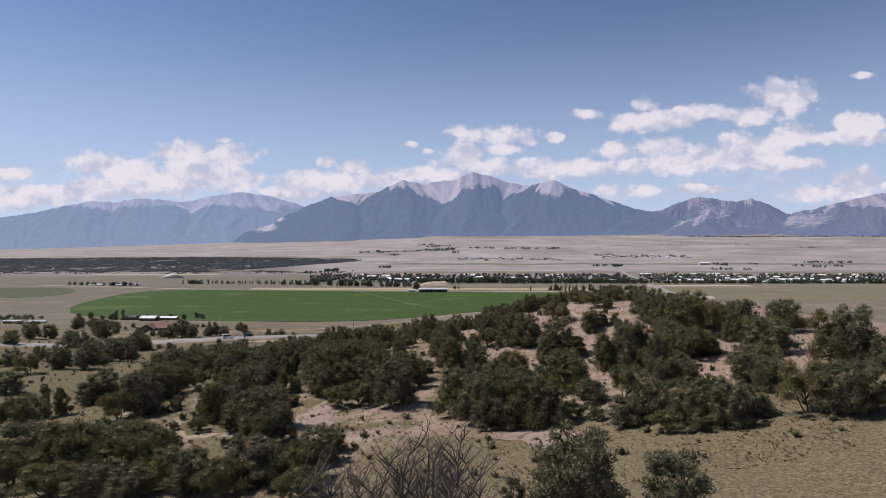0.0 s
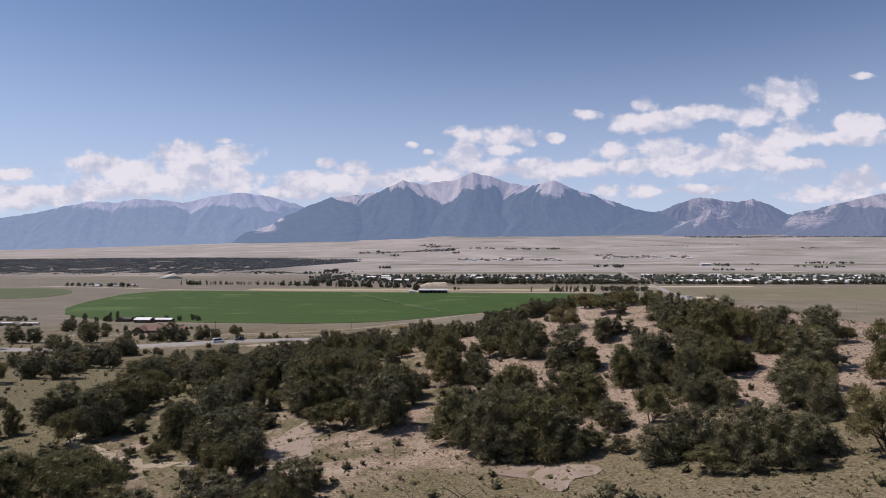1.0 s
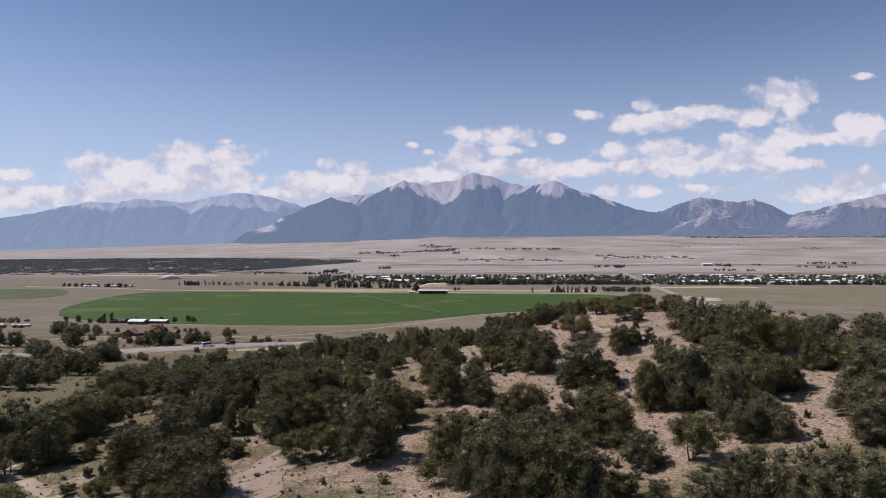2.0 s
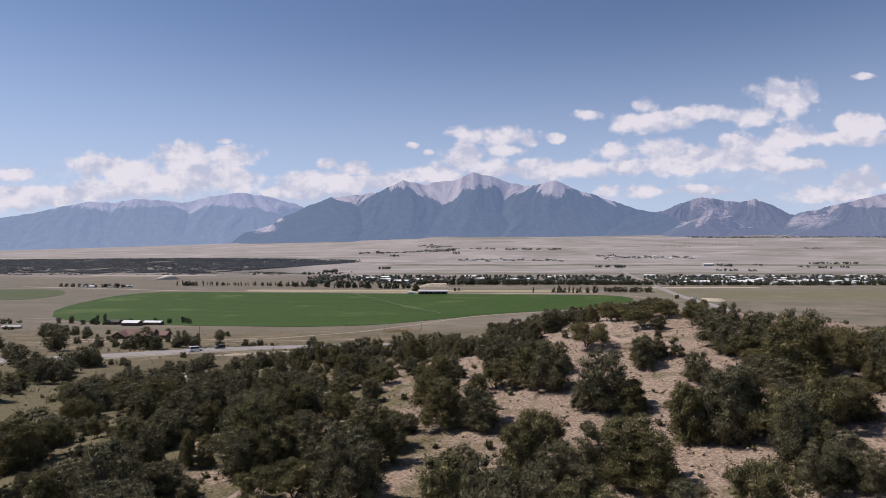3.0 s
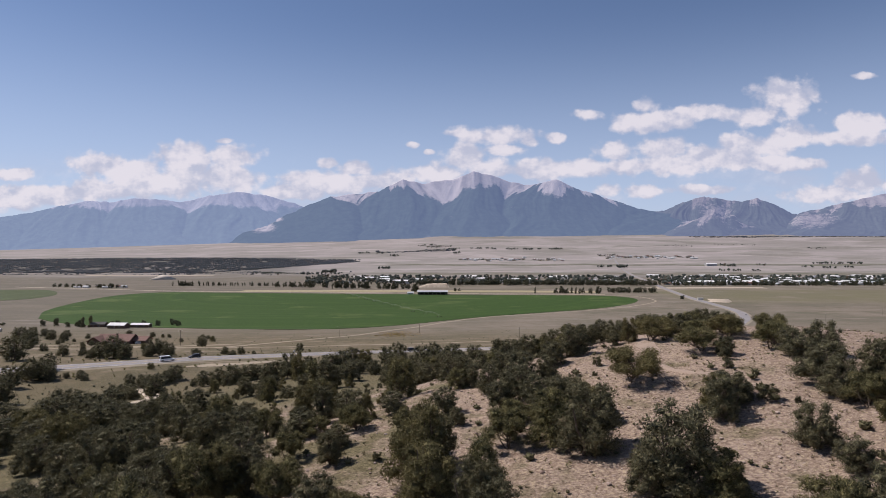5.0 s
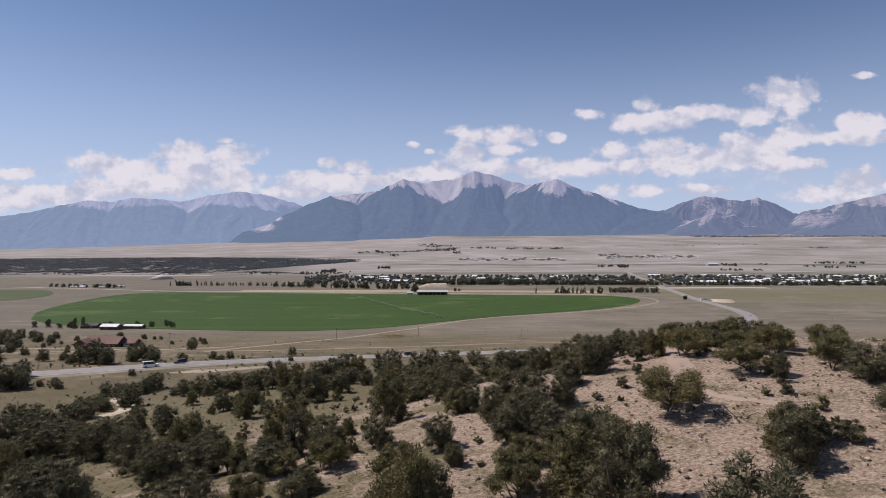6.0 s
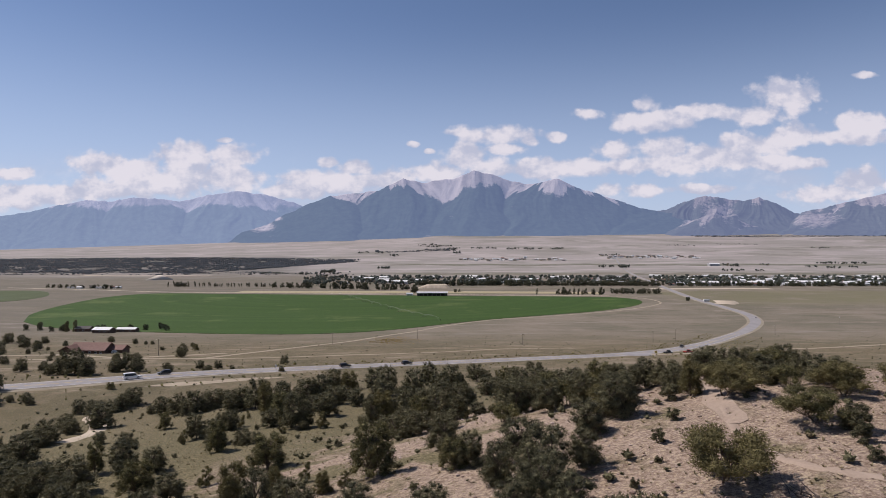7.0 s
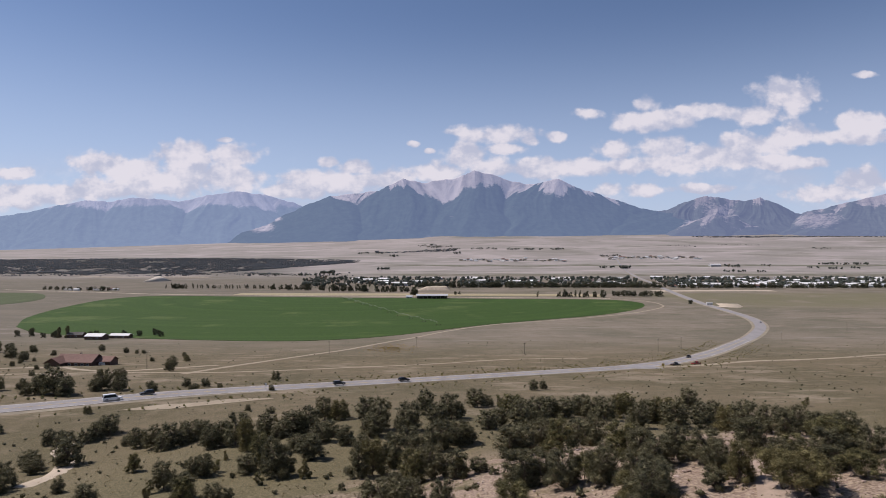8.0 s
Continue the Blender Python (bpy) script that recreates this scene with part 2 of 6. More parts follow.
# ---- materials of the land ----
def ground_material():
    mat, n = material("dry_ground")
    p = n.place()
    x, y, z = n.split(p)
    broad = n.noise(p, 0.018, 4, 0.6)
    mid = n.noise(p, 0.16, 5, 0.6)
    fine = n.noise(p, 1.9, 5, 0.65)
    grit = n.cells(p, 3.4)
    streak = n.noise(p, 0.0055, 6, 0.62, 0.4)
    soil = n.mix(n.step(fine, 0.3, 0.7), (0.194, 0.138, 0.102), (0.323, 0.248, 0.194))
    soil = n.mix(n.step(grit, 0.05, 0.30, 0.6, 0.0), soil, (0.407, 0.329, 0.271))
    pebble = n.cells(p, 1.7)
    soil = n.mix(n.step(pebble, 0.06, 0.24, 0.75, 0.0), soil, (0.449, 0.371, 0.313))
    straw = n.noise(n.scaled(p, 3.0, 3.8, 3.0), 1.0, 5, 0.75)
    soil = n.mix(n.step(straw, 0.52, 0.60, 0.0, 0.85), soil, (0.407, 0.329, 0.224))
    soil = n.mix(n.step(straw, 0.47, 0.39, 0.0, 0.8), soil, (0.114, 0.080, 0.057))
    grass = n.mix(n.step(fine, 0.25, 0.75), (0.082, 0.070, 0.036), (0.172, 0.144, 0.081))
    grass = n.mix(n.step(broad, 0.35, 0.7, 0.0, 0.7), grass, (0.116, 0.102, 0.056))
    grass = n.mix(n.step(straw, 0.52, 0.62, 0.0, 0.85), grass, (0.237, 0.198, 0.117))
    grass = n.mix(n.step(straw, 0.47, 0.38, 0.0, 0.75), grass, (0.046, 0.041, 0.021))
    # bare gravel on the ridge, grass in the hollows and on the plain
    east = n.math("ADD", n.math("MULTIPLY", x, 0.0072), n.math("MULTIPLY", mid, 2.3))
    bare = n.math("MULTIPLY", n.step(east, 0.86, 1.26), n.step(y, 250, 205))
    bare = n.math("MULTIPLY", bare, n.step(z, 49.5, 54.5))
    lawn = n.math("MULTIPLY", n.step(n.math("ADD", y, n.math("MULTIPLY", mid, 24)), 100, 90), n.step(x, -18, -4))
    bare = n.math("MULTIPLY", bare, n.math("SUBTRACT", 1.0, n.math("MULTIPLY", lawn, 0.85)))
    hill = n.mix(bare, grass, soil)
    plain = n.mix(n.step(broad, 0.38, 0.66), (0.150, 0.119, 0.074), (0.101, 0.086, 0.049))
    plain = n.mix(n.step(fine, 0.40, 0.68, 0.0, 0.6), plain, (0.064, 0.058, 0.031))
    plain = n.mix(n.step(mid, 0.48, 0.68, 0.0, 0.6), plain, (0.182, 0.143, 0.097))
    plain = n.mix(n.step(straw, 0.52, 0.62, 0.0, 0.75), plain, (0.216, 0.178, 0.107))
    plain = n.mix(n.step(n.noise(n.scaled(p, 0.6, 1, 1), 0.045, 6, 0.7), 0.52, 0.66, 0.0, 0.75), plain, (0.262, 0.214, 0.154))
    plain = n.mix(n.step(n.noise(n.scaled(p, 0.6, 1, 1), 0.085, 6, 0.7), 0.55, 0.70, 0.0, 0.7), plain, (0.090, 0.082, 0.041))
    speck = n.cells(p, 0.42)
    plain = n.mix(n.step(speck, 0.10, 0.30, 0.55, 0.0), plain, (0.066, 0.062, 0.039))
    near = n.mix(n.step(y, 200, 320), hill, plain)
    patch = n.noise(p, 0.013, 5, 0.65)
    middle = n.mix(n.step(streak, 0.38, 0.62), (0.201, 0.170, 0.131), (0.140, 0.125, 0.091))
    middle = n.mix(n.step(patch, 0.52, 0.66, 0.0, 0.7), middle, (0.112, 0.103, 0.068))
    middle = n.mix(n.step(patch, 0.44, 0.32, 0.0, 0.7), middle, (0.250, 0.204, 0.160))
    middle = n.mix(n.step(mid, 0.5, 0.7, 0.0, 0.4), middle, (0.121, 0.103, 0.069))
    strip = n.scaled(p, 0.3, 1, 1)
    west = n.math("MULTIPLY", n.step(x, -150, -520), n.step(n.noise(strip, 0.02, 5, 0.7), 0.35, 0.6, 0.4, 0.95))
    middle = n.mix(west, middle, (0.138, 0.122, 0.094))
    middle = n.mix(n.step(n.noise(strip, 0.034, 6, 0.75), 0.53, 0.66, 0.0, 0.6), middle, (0.112, 0.104, 0.068))
    middle = n.mix(n.step(n.noise(n.vec("ADD", strip, (300, 700, 0)), 0.028, 6, 0.75), 0.54, 0.66, 0.0, 0.6), middle, (0.262, 0.226, 0.189))
    # pale bluish-grey tones put distance haze into the far plain's colour
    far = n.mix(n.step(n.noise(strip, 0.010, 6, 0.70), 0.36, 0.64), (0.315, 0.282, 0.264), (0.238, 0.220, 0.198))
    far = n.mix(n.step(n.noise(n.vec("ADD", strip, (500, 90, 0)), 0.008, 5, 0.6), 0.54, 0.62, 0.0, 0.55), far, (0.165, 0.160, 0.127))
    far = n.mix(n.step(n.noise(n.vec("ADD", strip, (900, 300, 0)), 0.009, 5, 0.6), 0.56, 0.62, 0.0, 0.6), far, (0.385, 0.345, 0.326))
    # irrigated hay strips across the bench, and the olive meadow beside the town
    row = n.math("ADD", y, n.math("MULTIPLY", n.noise(n.scaled(p, 0.004, 0.001, 0), 1.0, 3, 0.5), 160))
    strips = n.math("MAXIMUM", n.math("MULTIPLY", n.step(row, 2470, 2500), n.step(row, 2660, 2620)), n.math("MULTIPLY", n.step(row, 3010, 3030), n.step(row, 3110, 3090)))
    strips = n.math("MULTIPLY", strips, n.step(x, -330, -120))
    far = n.mix(n.math("MULTIPLY", strips, n.step(patch, 0.30, 0.55, 0.35, 0.85)), far, (0.112, 0.114, 0.076))
    behind = n.math("MULTIPLY", n.math("MULTIPLY", n.step(row, 2240, 2280), n.step(row, 2440, 2400)), n.step(x, -100, 200))
    middle = n.mix(n.math("MULTIPLY", behind, 0.8), middle, (0.142, 0.132, 0.118))
    meadow = n.math("MULTIPLY", n.math("MULTIPLY", n.step(y, 1080, 1230), n.step(y, 1560, 1480)), n.step(x, 400, 470))
    middle = n.mix(n.math("MULTIPLY", meadow, n.step(patch, 0.25, 0.6, 0.25, 0.85)), middle, (0.150, 0.138, 0.080))
    # dark needle litter under the mesa's woodland
    litter = n.math("MULTIPLY", n.step(n.math("ADD", x, n.math("MULTIPLY", y, 0.20)), 60, -160), n.math("MULTIPLY", n.step(y, 2460, 2560), n.step(y, 3420, 3320)))
    far = n.mix(n.math("MULTIPLY", litter, 0.85), far, (0.135, 0.128, 0.112))
    colour = n.mix(n.step(y, 480, 800), near, middle)
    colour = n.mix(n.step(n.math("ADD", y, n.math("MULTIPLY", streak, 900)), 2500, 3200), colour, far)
    relief = n.math("ADD", n.math("MULTIPLY", fine, 0.7), n.math("MULTIPLY", grit, 0.5))
    n.surface(colour, 0.95, 0, n.bump(n.math("ADD", relief, straw), 0.9, 0.13), 0.15)
    return mat


def simple_material(name, low, high, scale, rough=0.8, metal=0.0, bump=0.3, spec=0.3, stretch=(1, 1, 1)):
    """A surface whose colour wanders between two tones at two scales, with a matching fine relief."""
    mat, n = material(name)
    p = n.scaled(n.add("ShaderNodeTexCoord").outputs["Object"], *stretch)
    a, b = n.noise(p, scale, 5, 0.6), n.noise(p, scale * 0.13, 3, 0.5)
    tone = n.math("ADD", n.math("MULTIPLY", a, 0.6), n.math("MULTIPLY", b, 0.4))
    tint = n.add("ShaderNodeObjectInfo").outputs["Random"]
    colour = n.mix(n.step(tone, 0.32, 0.68), low, high)
    colour = n.mix(n.math("MULTIPLY", tint, 0.25), colour, tuple(c * 0.7 for c in low))
    n.surface(colour, rough, metal, n.bump(a, bump, 0.05), spec)
    return mat


def asphalt_material(name, low, high):
    mat, n = material(name)
    p = n.place()
    a, b = n.noise(p, 4.0, 5, 0.7), n.noise(n.scaled(p, 0.2, 0.05, 0.1), 1.0, 4, 0.6)
    colour = n.mix(n.step(n.math("ADD", n.math("MULTIPLY", a, 0.4), n.math("MULTIPLY", b, 0.6)), 0.35, 0.65), low, high)
    n.surface(colour, 0.85, 0, n.bump(a, 0.3, 0.02), 0.25)
    return mat


M_GROUND = ground_material()
M_ASPHALT = asphalt_material("worn_asphalt", (0.218, 0.206, 0.204), (0.284, 0.270, 0.264))
M_SHOULDER = asphalt_material("gravel_shoulder", (0.205, 0.175, 0.125), (0.300, 0.255, 0.188))
M_DIRT = asphalt_material("pale_dirt", (0.360, 0.297, 0.221), (0.468, 0.396, 0.306))
M_SAND = asphalt_material("pale_sand", (0.46, 0.41, 0.34), (0.58, 0.52, 0.44))
M_SOIL = asphalt_material("bare_soil", (0.20, 0.150, 0.118), (0.285, 0.225, 0.180))
M_TRAIL = asphalt_material("trodden_soil", (0.27, 0.205, 0.155), (0.35, 0.275, 0.215))
M_TRACK = asphalt_material("faint_dirt", (0.25, 0.205, 0.145), (0.34, 0.285, 0.205))
M_LINE = simple_material("road_paint", (0.62, 0.60, 0.55), (0.74, 0.72, 0.68), 3.0, 0.7)
M_LINE_Y = simple_material("yellow_road_paint", (0.50, 0.36, 0.10), (0.60, 0.44, 0.14), 3.0, 0.7)

# ---- ground sheet ----
gx, gy = spread(6500, 5.6, 401), 150 + spread(5400, 5.6, 471)
XX, YY = np.meshgrid(gx, gy)
ZZ = land(XX, YY)
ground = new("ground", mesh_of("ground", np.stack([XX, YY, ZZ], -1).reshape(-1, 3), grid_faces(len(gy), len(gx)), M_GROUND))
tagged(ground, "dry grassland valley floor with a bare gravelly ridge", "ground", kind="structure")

# ---- mountains: far ranges behind the valley ----
EYE = (2.2, 52.6, 80.0)


def mountain_material(name, forest, rock, haze_tint, glow, speckle=0.5):
    """Conifer forest, and bare rock and scree where the range's own 'bare' layer says so; a distant backdrop, with haze
    put in as a faint bluish emission of its surface.
    """
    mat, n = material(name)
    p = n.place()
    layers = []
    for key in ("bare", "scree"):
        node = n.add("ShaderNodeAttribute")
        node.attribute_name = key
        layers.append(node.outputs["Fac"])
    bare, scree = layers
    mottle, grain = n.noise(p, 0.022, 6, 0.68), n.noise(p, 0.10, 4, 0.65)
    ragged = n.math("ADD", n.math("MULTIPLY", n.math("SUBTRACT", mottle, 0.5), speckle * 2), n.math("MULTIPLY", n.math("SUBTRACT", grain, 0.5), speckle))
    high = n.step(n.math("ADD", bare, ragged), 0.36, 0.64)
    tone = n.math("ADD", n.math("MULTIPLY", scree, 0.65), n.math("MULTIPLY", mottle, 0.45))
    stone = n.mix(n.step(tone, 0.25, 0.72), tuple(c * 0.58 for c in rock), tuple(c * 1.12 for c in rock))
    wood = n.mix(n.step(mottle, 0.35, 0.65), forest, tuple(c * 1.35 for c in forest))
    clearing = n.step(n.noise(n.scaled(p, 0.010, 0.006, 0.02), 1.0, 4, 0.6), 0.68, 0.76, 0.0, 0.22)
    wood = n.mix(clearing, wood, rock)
    n.surface(n.mix(high, wood, stone), 1.0, 0, n.bump(n.math("ADD", mottle, grain), n.math("ADD", n.math("MULTIPLY", high, 0.35), 0.10), 10.0), 0.0, haze_tint, glow)
    return mat


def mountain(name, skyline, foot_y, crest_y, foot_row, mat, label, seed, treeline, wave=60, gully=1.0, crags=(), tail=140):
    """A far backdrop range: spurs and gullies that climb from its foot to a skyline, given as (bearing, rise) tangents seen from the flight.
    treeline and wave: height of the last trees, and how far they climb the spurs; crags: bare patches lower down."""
    bearing, rise = zip(*skyline)
    cols, rows = 560, 84
    s = np.linspace(bearing[0], bearing[-1], cols)
    v = np.linspace(0, 1, rows)[:, None]
    depth = foot_y + (crest_y - foot_y) * v
    across, along = s * 4600 + 0 * v, depth + 0 * s
    warp = (wander(across / 620, along / 420, seed + 20) - 0.5) * 420 + (wander(across / 210, along / 170, seed + 21) - 0.5) * 130
    jag = sum((wander(s * 30 * 2.1 ** k, 0 * s, seed + k) - 0.5) * 0.0034 / 1.7 ** k for k in range(5))
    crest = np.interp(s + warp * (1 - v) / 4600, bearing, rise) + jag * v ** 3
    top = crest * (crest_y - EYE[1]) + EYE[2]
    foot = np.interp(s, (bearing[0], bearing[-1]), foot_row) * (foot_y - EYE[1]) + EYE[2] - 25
    z = foot + (top - foot) * (0.60 * v + 0.40 * v ** 2.2)
    # ribs and chutes fan out below each summit and meet in the gullies between them
    peaks = [a for a, b, c in zip(skyline, skyline[1:], skyline[2:]) for a in (b,) if b[1] >= max(skyline[skyline.index(b) - 1][1], c[1])]
    at = np.array(sorted({p[0] for p in peaks} | {bearing[0], bearing[-1]}))
    at = np.array(sorted(set(at) | {(a + b) / 2 for a, b in zip(at, at[1:]) if b - a > 0.16})) * 4600
    away = np.abs((across + warp * (1.2 - v))[..., None] - at)
    order = np.sort(away, -1)
    which = np.argmin(away, -1)
    seam = np.clip((order[..., 1] - order[..., 0]) / 130, 0, 1) ** 0.7
    fan = (across + warp * (1.2 - v) - at[which]) / (0.30 + 0.9 * (1 - v)) + which * 3000
    ridges, fine = 0.55 * (seam - 0.55), np.zeros((rows, cols))
    for k in range(6):
        size = 430 / 1.8 ** k
        layer = (1 - np.abs(2 * wander(fan / size, along / (size * 3.2), seed + 40 + k) - 1) - 0.55) / 1.6 ** k * (0.25 + 0.75 * seam)
        ridges = ridges + layer
        if k > 0:
            fine += layer
    lift = np.clip((top - foot) / 450, 0.15, 1)
    z = z + ridges * 52 * gully * lift * 1.9 * v ** 0.7 * (1 - v) ** 0.6
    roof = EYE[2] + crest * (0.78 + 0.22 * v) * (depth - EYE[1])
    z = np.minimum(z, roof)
    bare = 0.5 + (z - treeline - wave * ridges) / 90
    up = (z - EYE[2]) / (depth - EYE[1])
    for cx, cy, rx, ry in crags:
        bare = np.maximum(bare, 0.66 - 0.5 * (((s - cx) / rx) ** 2 + ((up - cy) / ry) ** 2))
    scree = np.clip(0.5 - fine * 0.9, 0, 1)
    x = EYE[0] + s * (depth - EYE[1])
    # behind the skyline the ground falls away
    z, x = np.vstack([z, z[-1:] - 60]), np.vstack([x, x[-1:]])
    y = np.vstack([np.broadcast_to(depth, (rows, cols)), np.full((1, cols), crest_y + tail)])
    mesh = mesh_of(name, np.stack([x, y, z], -1).reshape(-1, 3), grid_faces(rows + 1, cols), mat)
    for key, layer in (("bare", np.clip(bare, -1, 2)), ("scree", scree)):
        mesh.attributes.new(key, "FLOAT", "POINT").data.foreach_set("value", np.vstack([layer, layer[-1:]]).ravel().astype(np.float32))
    return tagged(new(name, mesh), label, "mountain", kind="structure")


# the last tint and strength are emission that imitates haze before the range
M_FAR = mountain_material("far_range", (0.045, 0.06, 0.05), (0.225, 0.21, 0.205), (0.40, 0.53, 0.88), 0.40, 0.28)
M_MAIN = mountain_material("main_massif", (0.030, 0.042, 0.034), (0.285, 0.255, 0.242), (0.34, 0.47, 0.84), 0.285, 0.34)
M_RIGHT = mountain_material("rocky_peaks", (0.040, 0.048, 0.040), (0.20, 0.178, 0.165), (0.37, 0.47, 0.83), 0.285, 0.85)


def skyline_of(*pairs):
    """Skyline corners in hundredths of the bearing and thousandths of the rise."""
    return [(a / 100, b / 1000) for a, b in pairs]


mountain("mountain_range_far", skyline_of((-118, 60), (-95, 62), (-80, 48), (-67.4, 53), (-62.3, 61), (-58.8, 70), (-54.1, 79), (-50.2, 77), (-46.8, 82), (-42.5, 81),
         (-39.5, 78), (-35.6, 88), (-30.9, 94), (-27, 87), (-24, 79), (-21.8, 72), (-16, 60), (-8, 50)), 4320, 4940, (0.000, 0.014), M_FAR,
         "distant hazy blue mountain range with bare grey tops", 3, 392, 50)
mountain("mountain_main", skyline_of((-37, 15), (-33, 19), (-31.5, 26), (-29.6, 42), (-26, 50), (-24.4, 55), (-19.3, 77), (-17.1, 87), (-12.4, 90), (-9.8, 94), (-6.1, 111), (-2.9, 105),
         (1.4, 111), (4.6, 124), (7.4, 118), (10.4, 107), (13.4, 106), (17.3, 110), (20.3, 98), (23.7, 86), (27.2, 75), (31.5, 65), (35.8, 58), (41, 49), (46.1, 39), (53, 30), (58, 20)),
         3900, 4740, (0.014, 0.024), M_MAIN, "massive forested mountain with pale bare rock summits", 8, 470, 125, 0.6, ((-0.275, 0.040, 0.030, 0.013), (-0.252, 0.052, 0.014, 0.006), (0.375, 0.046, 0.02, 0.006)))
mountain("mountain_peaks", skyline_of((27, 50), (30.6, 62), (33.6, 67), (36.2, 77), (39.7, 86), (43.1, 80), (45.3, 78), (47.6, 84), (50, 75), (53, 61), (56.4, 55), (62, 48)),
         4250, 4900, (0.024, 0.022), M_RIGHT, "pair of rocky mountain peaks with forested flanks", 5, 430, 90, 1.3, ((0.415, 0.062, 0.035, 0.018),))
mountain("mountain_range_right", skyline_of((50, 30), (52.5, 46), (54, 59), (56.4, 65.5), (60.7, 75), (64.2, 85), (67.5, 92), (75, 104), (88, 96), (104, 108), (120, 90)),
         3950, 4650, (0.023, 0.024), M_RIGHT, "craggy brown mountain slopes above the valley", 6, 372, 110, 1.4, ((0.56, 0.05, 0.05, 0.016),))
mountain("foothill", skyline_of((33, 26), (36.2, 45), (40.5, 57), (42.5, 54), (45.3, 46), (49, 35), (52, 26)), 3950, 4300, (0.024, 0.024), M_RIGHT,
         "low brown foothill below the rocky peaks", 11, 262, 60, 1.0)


# ---- roads, tracks and fields ----
def smooth_line(points, steps):
    """A rounded line (Catmull-Rom) through corners in the plan."""
    p = [Vector(q) for q in points]
    p = [p[0] * 2 - p[1], *p, p[-1] * 2 - p[-2]]
    line = []
    for a, b, c, d in zip(p, p[1:], p[2:], p[3:]):
        for k in range(steps):
            t = k / steps
            line.append(0.5 * (2 * b + (c - a) * t + (2 * a - 5 * b + 4 * c - d) * t * t + (3 * b - a - 3 * c + d) * t ** 3))
    return line + [p[-2]]


def ribbon(name, line, left, right, lift, mat, skirt=0.0, crown=0.0, parent=None, gap=None):
    """A strip along a line, from left to right of it in metres, lifted over the ground; skirt: sloping sides."""
    verts, faces = [], []
    across = [left, left + (right - left) * 0.5, right]
    if skirt:
        across = [left - skirt, *across, right + skirt]
    run = 0.0
    for k, p in enumerate(line):
        d = (line[min(k + 1, len(line) - 1)] - line[max(k - 1, 0)]).normalized()
        side = Vector((d.y, -d.x))
        # a road bed is level across: take the height of its middle
        mid = height(p.x, p.y)
        for o in across:
            q = p + side * o
            low = skirt and (o < left or o > right)
            z = height(q.x, q.y) - 0.15 if low else mid * 0.6 + height(q.x, q.y) * 0.4 + lift
            verts.append((q.x, q.y, z))
    w = len(across)
    for k in range(len(line) - 1):
        run += (line[k + 1] - line[k]).length
        if gap and (run % (gap[0] + gap[1])) > gap[0]:
            continue
        for j in range(w - 1):
            faces.append((k * w + j, k * w + j + 1, (k + 1) * w + j + 1, (k + 1) * w + j))
    ob = new(name, mesh_of(name, verts, faces, mat))
    ob.parent = parent
    return ob


def resample(line, spacing):
    out, left = [line[0]], 0.0
    for a, b in zip(line, line[1:]):
        d = (b - a).length
        t = spacing - left
        while t <= d:
            out.append(a + (b - a) * (t / d))
            t += spacing
        left = (left + d) % spacing
    return out


HIGHWAY = smooth_line([(-560, 205), (-330, 245), (-215, 278), (-133, 310), (-87, 341), (-26, 372), (65, 428), (103, 454), (157, 515), (236, 640), (330, 790), (376, 880),
                       (412, 985), (430, 1100), (452, 1264), (508, 1560), (600, 2006), (668, 2377), (765, 2900), (850, 3350)], 16)
HIGHWAY = resample(HIGHWAY, 4.0)
highway = ribbon("highway", HIGHWAY, -5.9, 5.9, 0.42, M_ASPHALT, 0.0)
tagged(highway, "pale worn two-lane asphalt highway curving into the valley", "road", kind="structure")
shoulder = ribbon("road_shoulder", HIGHWAY, -7.0, 7.0, 0.33, M_SHOULDER, 3.0)
tagged(shoulder, "gravel shoulders along the highway embankment", "road", kind="structure")
close = HIGHWAY[:260]
for offset, mat in ((-5.2, M_LINE), (5.2, M_LINE)):
    tagged(ribbon("edge_line", close, offset - 0.1, offset + 0.1, 0.45, mat, parent=highway))
tagged(ribbon("centre_line", close, -0.28, -0.12, 0.45, M_LINE_Y, parent=highway))
tagged(ribbon("centre_line", close, 0.12, 0.28, 0.45, M_LINE_Y, parent=highway))


def track(name, corners, width, mat, label, lift=0.10, steps=8, spacing=3.0, skirt=0.4):
    line = resample(smooth_line(corners, steps), spacing)
    return tagged(ribbon(name, line, -width / 2, width / 2, lift, mat, skirt), label, "road", kind="structure")

FIELD = [(-482, 853), (-426, 796), (-363, 758), (-296, 735), (-193, 705), (-120, 704), (-44, 764), (14, 835), (69, 895), (166, 978), (241, 1041), (312, 1135),
         (345, 1238), (318, 1312), (231, 1333), (20, 1352), (-199, 1378), (-428, 1410), (-570, 1427), (-622, 1330), (-600, 1150), (-555, 990)]


